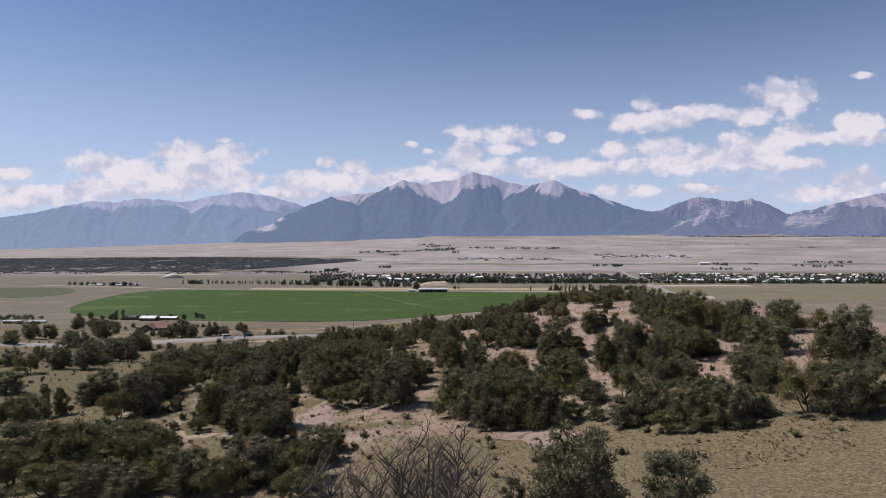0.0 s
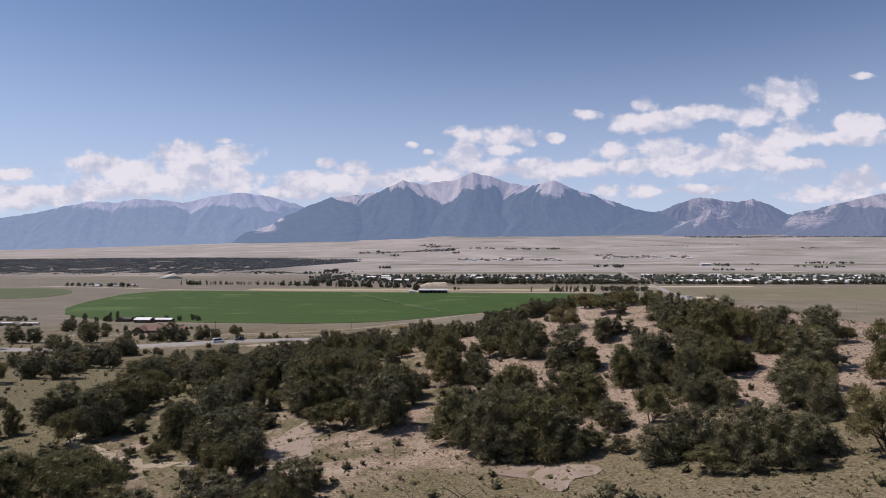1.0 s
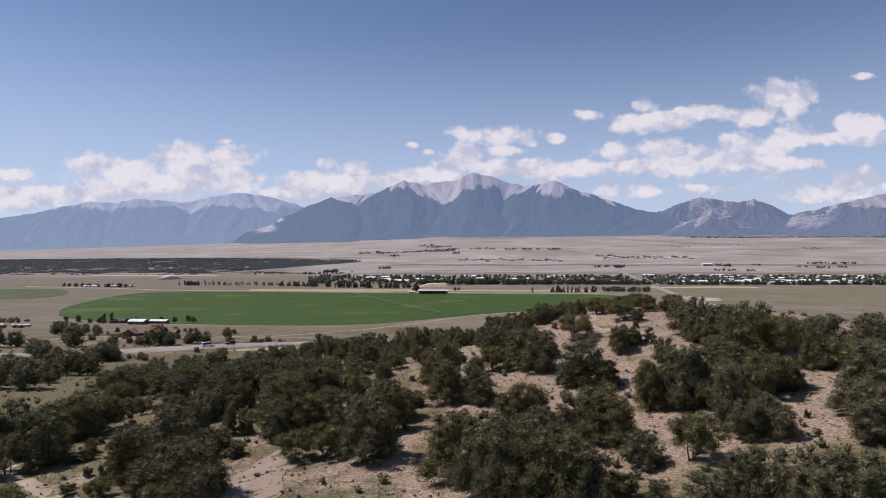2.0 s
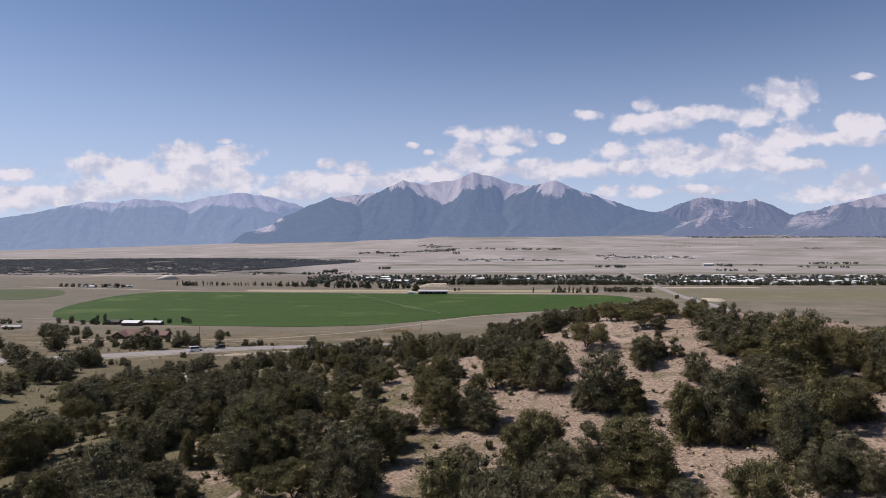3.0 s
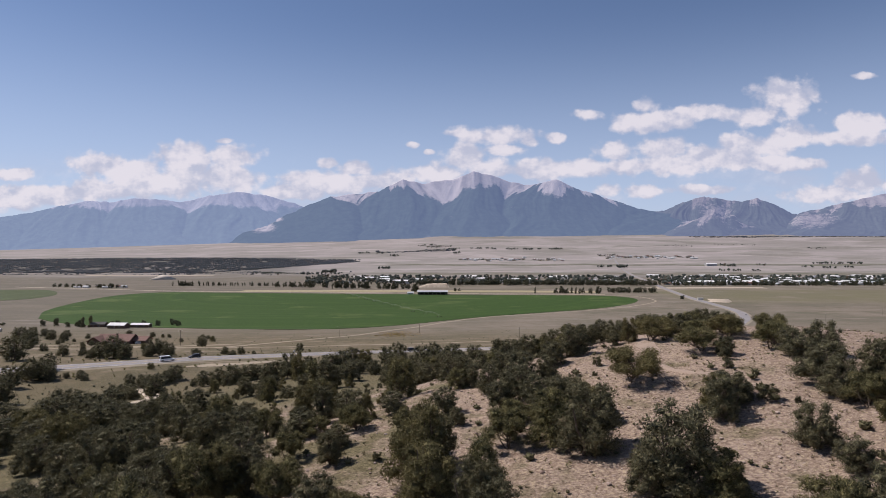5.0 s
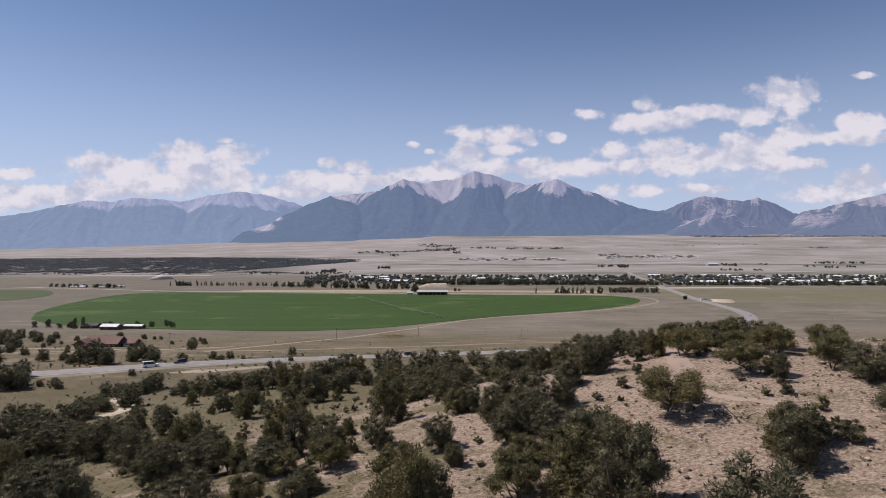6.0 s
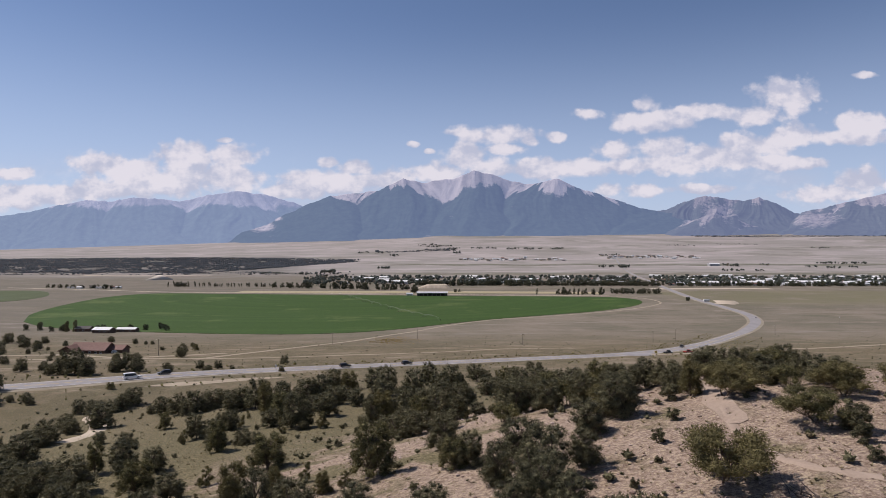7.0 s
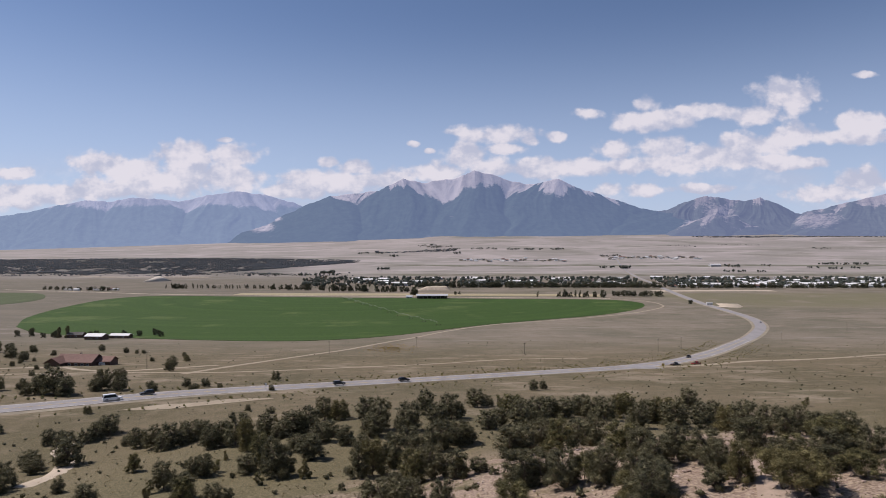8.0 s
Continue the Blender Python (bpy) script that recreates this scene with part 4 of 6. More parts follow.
grove((-39.6, 101.2, 1.1, 1.1), (-15.7, 101.3, 3.1, 4.2), (-35.2, 101.5, 5.1, 4.7), (41.3, 101.6, 3.8, 3.5), (-6.1, 101.7, 2.7, 3.5), (29, 101.7, 3.6, 3.5), (28, 101.9, 6.7, 4.8), (39, 102.3, 4, 3.6), (30.9, 102.4, 6.4, 4.8), (52.4, 102.5, 3.7, 3.1), (-12.8, 102.7, 3.5, 4.8), (25.7, 103, 5.6, 3.6), (11.4, 103.1, 5.1, 5.5), (-36.9, 103.7, 2.9, 3.2), (33.3, 103.8, 3.1, 3), (-67.3, 103.9, 5.5, 7.1), (50.4, 104, 4.4, 6.4), (-8.7, 104.3, 4.9, 4.8), (-23.9, 104.5, 1.9, 2.5), (-51.2, 104.5, 4.5, 4.8), (-11.1, 105.4, 4.5, 4.5), (-28.8, 105.4, 3.1, 4.9), (-26.3, 106.2, 3.2, 3.9), (32.8, 106.4, 3.9, 3.5))
grove((-48.6, 106.6, 6.7, 6.1), (30.3, 106.8, 4.3, 4.6), (-36.4, 106.8, 4.1, 3.9), (-44.9, 107.3, 1.3, 1.7), (50.3, 107.8, 6.6, 4.9), (28, 107.9, 3.5, 4.6), (-43.6, 107.9, 1.7, 1.9), (-16.6, 108.9, 5.5, 4.6), (-19.6, 108.9, 5, 4), (47.8, 108.9, 3.7, 2.7), (-5.8, 109.1, 6.2, 4.6), (-44.6, 110.4, 1.9, 1.1), (-49.8, 110.6, 3.1, 4.4), (-19.3, 111.6, 7.4, 5.3), (-14.2, 111.7, 5.4, 4.8), (-45.2, 111.7, 1.9, 1.7), (0.8, 111.9, 0.6, 0.8), (13.1, 112, 1.1, 3), (-35, 112.1, 3.8, 2.7), (39.1, 112.2, 3.9, 4.5), (50.4, 112.2, 5.7, 4.5), (61.6, 112.2, 2.5, 2.7), (-67.5, 112.2, 4.1, 1.4), (58, 112.8, 5.1, 5.3))
grove((-25, 113.1, 2.4, 2), (-27.3, 113.2, 4, 1.4), (-4.3, 113.3, 3.9, 3.5), (45.7, 113.5, 5.9, 6.4), (8.8, 113.6, 1.2, 3.1), (22.9, 113.6, 3.5, 3.5), (-65.5, 113.8, 4.5, 2.6), (33.5, 114.6, 2.5, 3.1), (-45.7, 115.1, 1.1, 3.7), (-32.7, 115.3, 4.6, 3.6), (-21.9, 115.3, 7.3, 6.5), (42.5, 115.3, 7.4, 6.5), (6.6, 115.5, 4, 3.8), (-28.1, 115.7, 3.5, 1.8), (24.5, 115.8, 2.9, 2.1), (39, 115.8, 3.5, 3.2), (21.4, 116, 6.7, 5.9), (-35.9, 116.6, 5.2, 3.6), (4.7, 116.7, 5.1, 3.9), (18.2, 117.2, 3.4, 2.9), (-8.7, 117.7, 2.3, 3.3), (-5.2, 117.9, 2.9, 3.3), (61.7, 118, 4.8, 4.5), (-2.7, 118.4, 2.4, 2.3))
grove((1.5, 118.5, 5.7, 4.9), (6.3, 118.7, 5.6, 3.3), (-10.9, 118.8, 2.4, 3.3), (33.2, 119.6, 3.8, 3.4), (-27.1, 119.8, 1.9, 3), (45.2, 119.8, 6.9, 6.1), (52.1, 119.8, 0.8, 1.1), (-3.4, 119.9, 2, 1.6), (-51.8, 120.6, 6.3, 6.8), (-14.5, 120.7, 2.2, 4.1), (-17.7, 120.7, 2.5, 3.4), (40.1, 120.7, 3, 3.4), (19.1, 120.9, 2.3, 2.9), (48.7, 121, 4, 4.6), (-7.8, 121.3, 3.6, 3.5), (-21.1, 121.5, 2.8, 2.9), (-55.2, 121.9, 5.6, 5.9), (-65.3, 122, 4.2, 4.8), (-34.3, 122.1, 4.3, 4), (-45.4, 123, 1.3, 1.4), (0.6, 123.6, 7.4, 4.8), (-24.4, 124.2, 3.2, 3.6), (45.2, 124.4, 4.5, 3.8), (-12.3, 124.8, 4.1, 4.4))
grove((-49.9, 124.9, 4.6, 4.8), (-63.7, 125.1, 6.1, 5.8), (15.3, 125.7, 6.3, 5.4), (41, 125.8, 3, 3.6), (-34.7, 125.8, 4.5, 4.5), (-17.3, 126.5, 5, 3.7), (-46.4, 126.5, 1, 1.2), (-37.8, 127.1, 3.2, 4.4), (-31.2, 127.1, 2.6, 3.2), (29, 127.4, 4, 2.9), (2.2, 127.5, 5, 3.7), (58.5, 127.5, 2, 4.1), (-20, 127.5, 5.3, 6), (-15.3, 127.7, 4.2, 3.7), (-41.2, 127.9, 3.5, 4.4), (45.8, 128, 5.1, 4.4), (40.7, 128.4, 3.9, 3.8), (43.8, 128.6, 4.9, 4.4), (-23.3, 128.6, 4.3, 4.1), (-29.9, 128.9, 4.2, 3.1), (13, 128.9, 5.2, 4.1), (36.5, 129, 0.7, 0.6), (-57.4, 129, 4.3, 4.9), (29, 129.4, 3.7, 2.9))
grove((8.9, 129.8, 3.7, 4.4), (34.2, 129.9, 1.7, 1.9), (-0.2, 130.1, 5.3, 3.9), (-62.2, 130.2, 3.5, 3.6), (30.6, 130.9, 3.2, 4), (14.8, 131, 5.3, 4.5), (-26, 131, 4.1, 3.9), (32.4, 131, 1.8, 1.6), (-56.6, 131.4, 5.5, 6.7), (-3.8, 131.6, 0.9, 0.9), (-23.8, 131.7, 4.2, 3.3), (-45, 131.7, 1.9, 2.1), (18.9, 132.1, 2.4, 2.8), (-8.4, 132.3, 3.4, 2.6), (-34.6, 132.3, 3.8, 3.3), (40.8, 132.5, 4.3, 5.1), (32.5, 132.7, 1.9, 1.7), (-53.3, 132.8, 4.1, 4.2), (-17.4, 133.7, 4.9, 5.2), (14.8, 134.3, 3.4, 3.5), (17.4, 134.7, 3.3, 4.8), (-49, 135, 2.9, 3.5), (11.7, 135.5, 1.9, 2.6), (9.7, 135.9, 2.7, 3.1))
grove((-34.6, 135.9, 6.3, 5.3), (-13.6, 136.2, 3, 3.5), (14.1, 136.9, 2.8, 2.7), (-82.7, 137.4, 2.2, 2), (4.3, 138.3, 2, 1.9), (-8.9, 138.3, 2.4, 2.7), (-30.3, 138.4, 6.2, 5.5), (-91.6, 138.5, 4.5, 6.3), (-39.3, 138.7, 4.8, 4.4), (12.9, 139.5, 3.6, 3.3), (-0.7, 139.7, 2.4, 2.9), (-52.5, 139.9, 2.6, 4.4), (35, 140.7, 1.1, 1.1), (43.4, 140.9, 3.4, 5.2), (46.4, 141.2, 4.1, 3.7), (9.5, 141.4, 3, 3), (-33.7, 141.6, 4.2, 4.4), (24.3, 141.7, 4, 6.5), (-2.3, 142.3, 1.3, 1.4), (-32.1, 142.7, 4.3, 3.8), (11.6, 143.2, 4.1, 4.1), (18.4, 143.4, 0.8, 0.7), (-7.4, 143.8, 2.8, 3.1), (3.1, 143.9, 3.1, 3.1))
grove((36, 144.2, 1.8, 1.4), (-8.6, 145, 3.1, 3.2), (-12.3, 145.6, 2.2, 3.2), (37.1, 146.5, 2.2, 2.2), (42.5, 146.5, 3.3, 4), (-15, 146.6, 2.9, 4), (21.3, 146.7, 0.6, 1), (11.5, 146.9, 5.2, 4), (-6.1, 147.9, 1.8, 1), (-59.5, 147.9, 4.8, 5), (-3.5, 148.3, 2.9, 3), (15.5, 148.3, 3.2, 2.8), (35, 148.4, 2.9, 5), (-39.1, 148.4, 4.9, 5), (-15.3, 148.9, 3.3, 2.8), (-18.5, 149, 2.1, 1.7), (44.2, 149.1, 2.5, 2.8), (-25.6, 149.3, 4.2, 4.1), (-47.9, 149.3, 4.6, 4.1), (-27.5, 149.4, 3.8, 3.3), (-22.6, 149.7, 3.8, 4.1), (8.2, 149.9, 3.6, 2.8), (-8.7, 150, 3.9, 4.2), (-50.3, 150.2, 4.3, 4.1))
grove((22.4, 150.3, 1.3, 1.1), (-20, 151.5, 3.5, 4.2), (-13, 152.3, 4.9, 3), (1.1, 152.7, 0.7, 0.9), (45.9, 153.9, 3, 4.3), (10.5, 154.2, 3.9, 3.7), (41.3, 154.9, 3, 4.4), (25.4, 155.5, 1.1, 1.2), (-11.8, 155.7, 3.7, 2.3), (-25.1, 155.9, 4.1, 3.8), (4.8, 156, 3, 2.6), (6.3, 156, 3.2, 2.6), (-16.3, 156.1, 5, 3.1), (18.2, 156.4, 3.2, 3.1), (42.8, 156.5, 1.8, 2.8), (-62.4, 156.5, 6.7, 6.4), (-31.4, 156.6, 3.5, 3.2), (-48.6, 156.7, 6.2, 6.8), (-7.9, 157.6, 2.1, 1.7), (33.4, 157.6, 0.6, 0.9), (-29.6, 157.8, 3.5, 3.9), (-5.9, 158.4, 1.5, 1.1), (41.6, 158.8, 2.9, 4.6), (-33.8, 159.1, 5.4, 4.5))
grove((-3.3, 159.6, 5.6, 4), (32.3, 159.9, 3.5, 5.5), (21.9, 160.2, 4.4, 4), (34.7, 160.3, 1.8, 2.5), (39, 160.5, 2.2, 2.9), (-64.3, 161.3, 3.5, 3.7), (20.9, 162.8, 3.1, 3.5), (27.6, 163.1, 1.7, 2.1), (38.3, 163.2, 2.1, 3.1), (30.1, 163.4, 3.7, 2.3), (-11.1, 164.5, 2.3, 1.2), (36.6, 164.6, 2.4, 2.4), (23.2, 164.7, 3.2, 3.2), (3.6, 164.9, 3.8, 3.6), (-58.5, 165, 4.9, 6.8), (34, 165.2, 2.7, 2.2), (-23, 165.3, 1, 0.7), (42.7, 165.5, 2.8, 2.6), (36, 166.1, 2.5, 2.4), (39.2, 166.3, 2.8, 2.7), (41.6, 166.7, 1.7, 2.6), (29.9, 167.5, 3, 2.7), (22.1, 167.6, 3.5, 3.3), (-66.2, 168.3, 5.3, 6.8))
grove((-27.3, 168.6, 3, 3.3), (-39.9, 169.2, 5, 3.8), (-106.4, 169.5, 5.2, 6.8), (41.7, 170.5, 2.9, 4.5), (44, 170.9, 3.2, 3.5), (20.4, 171.6, 3.8, 3.6), (30.1, 172, 3, 3.6), (-73.9, 172, 5.3, 6.8), (11, 172.3, 2.3, 3.6), (35.6, 172.5, 3.4, 3.4), (26.4, 172.9, 3.2, 3), (19.1, 173.4, 3.1, 3.7), (16.9, 173.6, 3.9, 3.7), (28.5, 173.9, 3.5, 3.1), (-33.8, 174.1, 4.4, 4), (-25.3, 174.2, 2.4, 1.6), (-44.8, 174.2, 5.5, 4.7), (-64.2, 174.7, 5.5, 6.3), (-48.6, 175.5, 4.9, 4.8), (-59.9, 176.8, 3.9, 5.3), (12.6, 177, 4.1, 3.9), (41.4, 177.6, 3.1, 2.6), (15.2, 177.9, 3.5, 3.9), (26.3, 178.1, 3.5, 3.3))
grove((-18.9, 178.5, 4.6, 4.4), (45.1, 178.6, 2.5, 2.6), (-57.4, 179.2, 4.6, 4.2), (-72.2, 179.6, 5.9, 6.8), (4.1, 179.9, 2.8, 2.6), (-44.8, 180.6, 5.1, 5.5), (-54.2, 180.8, 4.9, 5.5), (24.8, 181.7, 4, 3.4), (45.3, 182, 2.9, 3), (-104.7, 182.1, 5.6, 6), (0.9, 182.3, 3.1, 3.5), (-99.2, 182.3, 7, 6.8), (42.5, 182.7, 3.3, 3), (-1.8, 184.5, 4.1, 4.4), (41.2, 185, 3.9, 3.6), (-58.8, 185, 5.1, 6.2), (-122.8, 187.9, 4.8, 6.8), (-4.4, 188.7, 3.5, 4.5), (-37.7, 189.1, 3.5, 3.3), (-11.4, 189.3, 1, 1.4), (-64.2, 189.7, 5.8, 6.2), (-43.4, 190.1, 4.9, 4.4), (-70.6, 190.8, 5.2, 6.8), (11, 190.9, 1.1, 1.5))
grove((-23.3, 191.1, 2.1, 1.3), (-48.2, 191.7, 4.7, 2.5), (41.7, 193.2, 3.4, 3.1), (-100.6, 195.6, 3, 3.9), (-67, 195.7, 4.7, 4.9), (7.1, 196.3, 2.7, 2), (6, 196.6, 3.8, 3.3), (-38.7, 197.5, 0.7, 1.7), (9.5, 197.6, 2, 3), (3.3, 198.2, 4.9, 4.2), (-73.3, 198.6, 6.1, 5.1), (0.1, 198.7, 4.8, 3.7), (-32.9, 200.1, 5, 3.1), (-103.8, 200.6, 5.1, 5.9), (-10.3, 201.6, 1.2, 1.1), (-27.4, 202.8, 2, 1.8), (-66.3, 202.8, 5.1, 5.2), (-29.5, 203.5, 1.9, 2.1), (-30.4, 204.7, 2.8, 3), (22.2, 207.2, 4.9, 4.6), (-35.8, 207.2, 4.1, 4.1), (-30.5, 207.7, 1.2, 1.3), (14.5, 208.2, 4.9, 4.3), (-42, 209, 1.8, 1))
grove((17.3, 209.6, 4.8, 4.7), (-8.9, 209.6, 5.2, 3.4), (-73.2, 210.1, 2.6, 3.4), (-6.8, 210.6, 5.8, 4.2), (-53.2, 212.1, 2.9, 3.5), (0.8, 212.4, 5.3, 4.3), (-25.4, 212.5, 2.2, 1.4), (-43.7, 213.5, 2.2, 1.4), (-18.6, 213.8, 3.1, 1.4), (-17.7, 213.9, 2.4, 1.2), (-14.1, 214, 0.7, 0.7), (28.6, 214.8, 4.8, 4), (-41.8, 215.1, 4.5, 4), (-85.2, 215.6, 4, 4.3), (-131, 215.7, 4.9, 4.9), (20.9, 216.2, 5.3, 5), (-4.6, 216.5, 5.7, 4.4), (-80.5, 216.5, 4.7, 4.7), (-22.1, 216.6, 5.3, 3.6), (26.7, 217, 4.4, 5), (-24.6, 217.2, 6.2, 4.4), (-126.5, 218.4, 6.6, 6.6), (-31.6, 218.9, 1.1, 1), (-84.9, 219.4, 2.9, 2.5))
grove((-29.5, 220.9, 3.4, 3.8), (-62.8, 221.2, 2.6, 2.1), (-37.6, 222.2, 3.9, 3.1), (-39.4, 222.4, 3.4, 2.6), (-36.4, 223.9, 2.3, 1.7), (-28.7, 225, 6, 4.4), (-77.3, 226.3, 4.3, 5.9), (-19.5, 227.6, 4.6, 4.8), (3.9, 228.5, 5.8, 5.6), (-44.7, 230.7, 1.4, 2.9), (-78.7, 230.9, 4.9, 4.5), (-37.3, 232.6, 1.8, 1), (-55, 232.6, 3.4, 2.7), (-11.3, 232.7, 3, 3.5), (7.7, 232.9, 4.7, 5.1), (9.4, 234.4, 3.3, 3.3), (-24.8, 234.9, 3.3, 3.5), (-2.8, 235, 3.6, 4.7), (-22.2, 235.3, 2.9, 4.7), (-118.9, 235.4, 7.6, 7.2), (-14.7, 237.5, 3.9, 3.6), (-113.3, 237.6, 7, 6.8), (-87.1, 237.7, 2.2, 3.3), (-125.1, 240, 6.6, 6.6))
grove((-35.2, 240.1, 6.3, 4.4), (-21.1, 241.2, 4, 4.4), (-80.6, 243.6, 3.4, 5.1), (-11, 244.1, 4.7, 5), (-19.1, 246.5, 3.5, 5.1), (-40.2, 247.3, 7, 5.7), (-45.1, 247.8, 4.9, 4.4), (-123.9, 248.2, 6.6, 6.6), (-32, 249.1, 2.9, 3.1), (-84.6, 249.3, 4.2, 5.2), (-3.6, 249.5, 6.3, 5.8), (-43.4, 250.1, 5.1, 4.7), (13.9, 250.2, 4.1, 4.7), (-10.1, 251, 7, 5.8), (-78.6, 251.1, 6.2, 6.3), (-31.1, 251.2, 3.7, 4), (3.8, 251.6, 5.6, 4.7), (22, 252.5, 6.2, 6.6), (-28.4, 253.2, 5, 6.7), (-36, 253.5, 5.3, 4.1), (-59.1, 254.3, 3.9, 4.1), (-26.1, 254.4, 5.6, 5.4), (-99.1, 255.1, 1.3, 1.9), (17.2, 255.7, 3.9, 3.5))
grove((49.1, 257.2, 5.7, 4.9), (-58.7, 257.3, 5.6, 4.4), (-56.5, 258.9, 3.2, 2.7), (59.2, 260.2, 5.9, 6.8), (-63.4, 260.3, 5.3, 5), (64.8, 261, 6, 5.7), (26.4, 261.8, 6, 5.7), (74.1, 262.4, 5.7, 5.1), (-54.9, 263.1, 5, 5.7), (-69.2, 263.6, 4.7, 4.8), (6.4, 264.9, 6, 5.8), (-129, 265.5, 6.6, 6.6), (-14.8, 265.8, 5.5, 4.4), (-75.3, 266.2, 0.8, 1.4), (69.9, 266.4, 6, 5.2), (-53.6, 267, 4.1, 4.4), (54.9, 267.5, 5.5, 5.3), (8.6, 267.6, 3.5, 2.9), (-21.4, 268.4, 4.9, 4.4), (58.8, 268.7, 6.2, 6.5), (-74.2, 268.8, 2.4, 2.4), (44.3, 269.5, 5.6, 5.4), (-25.1, 270, 5.6, 5.4), (21.3, 270.1, 5.6, 6))
grove((-90.9, 270.1, 4.2, 4.4), (-61, 271.9, 3.8, 3.6), (-20.2, 272.1, 2.9, 2.5), (35, 272.2, 5, 6.1), (31.5, 272.3, 4.9, 6.1), (-95.9, 272.9, 4, 3.8), (-81.6, 273.2, 0.8, 1.4), (-0.3, 273.3, 6.2, 5.5), (41.8, 273.7, 5.1, 5.5), (-87.6, 274.9, 3.6, 4.3), (49.3, 275.2, 5.9, 4.6), (-39.1, 276.3, 2.2, 1.1), (-92.4, 277.3, 1.7, 1.4), (-152.9, 277.6, 7.6, 7.2), (39.8, 278.3, 5.2, 5.7), (-86.5, 278.4, 4.4, 4.1), (-130.6, 279.2, 7.4, 6.3), (-125.2, 279.5, 5, 4), (53.1, 281, 5.8, 4.7), (-115.4, 282.6, 2.5, 2.8), (-135.6, 282.7, 4.5, 4.5), (-129.3, 283.1, 6.1, 6.1), (-86.2, 283.6, 5, 5.8), (-10.2, 285.2, 2, 1.1))
grove((-122.6, 285.7, 2.1, 2.1), (-118.9, 286.2, 2.7, 2.7), (-129.5, 287.6, 4.6, 7.2), (13.8, 288.8, 5.1, 6), (-189.2, 289.3, 6.6, 6.6), (-154.1, 291.2, 4.2, 4.2), (20.3, 291.8, 3.2, 2), (17.1, 291.9, 3.2, 3.4), (74, 294.8, 5.7, 6.5), (-45.2, 295.5, 2, 3.4), (109.4, 297.5, 2.7, 2.1), (-169.6, 298.4, 6.6, 6.6), (-138.8, 302.5, 6.1, 6.1), (-54.8, 304.8, 2, 1.8), (-103.7, 305.9, 2.4, 2.4), (-202.1, 326, 8.4, 8.4), (-195.2, 328.6, 7.1, 7.1), (-172, 332.8, 9.5, 9.5), (-128.9, 336.6, 6.2, 6.2), (-143, 338.1, 4, 4), (-134.4, 340.2, 9.5, 9.5), (-131, 341.4, 6.1, 6.1), (-139.7, 342.2, 6.8, 6.8), (36.6, 343.8, 3.7, 3.7))
grove((41, 347.6, 3.1, 3.1), (-115.2, 348, 4.1, 4.1), (-123.4, 348.2, 4.6, 4.6), (-102.7, 348.3, 2.8, 2.8), (-89.1, 349.1, 2.3, 2.3), (-59.1, 349.2, 2.3, 2.3), (-162.2, 351.3, 5.1, 5.1), (-115.8, 351.6, 5.5, 5.5), (-104.3, 351.7, 3.4, 3.4), (-123.3, 351.7, 7.4, 7.4), (-88.7, 352.3, 2.5, 2.5), (-155.3, 353.9, 2.7, 2.7), (-80.4, 355.8, 2.1, 2.1), (-95.1, 360.7, 3.5, 3.5), (-87.6, 361, 3.5, 3.5), (-158.5, 361.3, 3.3, 3.3), (-155.9, 363.9, 2.9, 2.9), (-159.6, 373.9, 3.4, 3.4), (-189.3, 382.9, 3.9, 3.9), (-67.4, 386.4, 3.9, 3.9), (-134, 388.6, 4.9, 4.9), (-139.8, 401.7, 2.7, 2.7), (-182, 403.3, 2.8, 2.8), (-209.9, 404.3, 5, 5))
grove((-144.4, 404.5, 3.3, 3.3), (-151.4, 404.5, 3.3, 3.3), (-130.7, 430.6, 4.8, 4.8), (-228.8, 434.4, 8.9, 8.9), (-201.5, 438.6, 2.5, 2.5), (-198.3, 442.2, 3.2, 3.2), (-139.6, 455.1, 6, 6), (-228.5, 460.4, 2.8, 2.8), (-237.2, 480.5, 2.3, 2.3), (-217.9, 480.7, 3.2, 3.2), (-238.3, 495.4, 2.4, 2.4), (-245.3, 495.9, 6, 6), (-168.3, 496.1, 2.7, 2.7), (-148.2, 496.2, 4, 4), (-276.8, 499, 9.5, 9.5), (-267, 518.5, 7.1, 7.1), (-268.4, 534.8, 3.9, 3.9), (-164.8, 535, 3.1, 3.1), (-255.5, 544, 3.8, 3.8), (-209.5, 564, 2.5, 2.5), (-205, 565.2, 2.9, 2.9), (-286.6, 572.7, 5.6, 5.6), (-220.5, 572.9, 4, 4), (-213.6, 574, 2.4, 2.4))
grove((-319.3, 580.4, 7.7, 7.7), (-308.6, 580.5, 6.5, 6.5), (-248.5, 592, 5, 5), (-341.9, 633.4, 3.4, 3.4))

# ---- scrub on the ridge and plain ----
def clear_of_trees(x, y, gap):
    return all((x - a) ** 2 + (y - b) ** 2 > (gap + 0.3 * t) ** 2 for a, b, t in placed)


LINE_CHECK = [(p.x, p.y) for p in HIGHWAY[::3]]


def off_road(x, y, gap=12):
    return all((x - a) ** 2 + (y - b) ** 2 > gap * gap for a, b in LINE_CHECK if abs(y - b) < gap + 2)


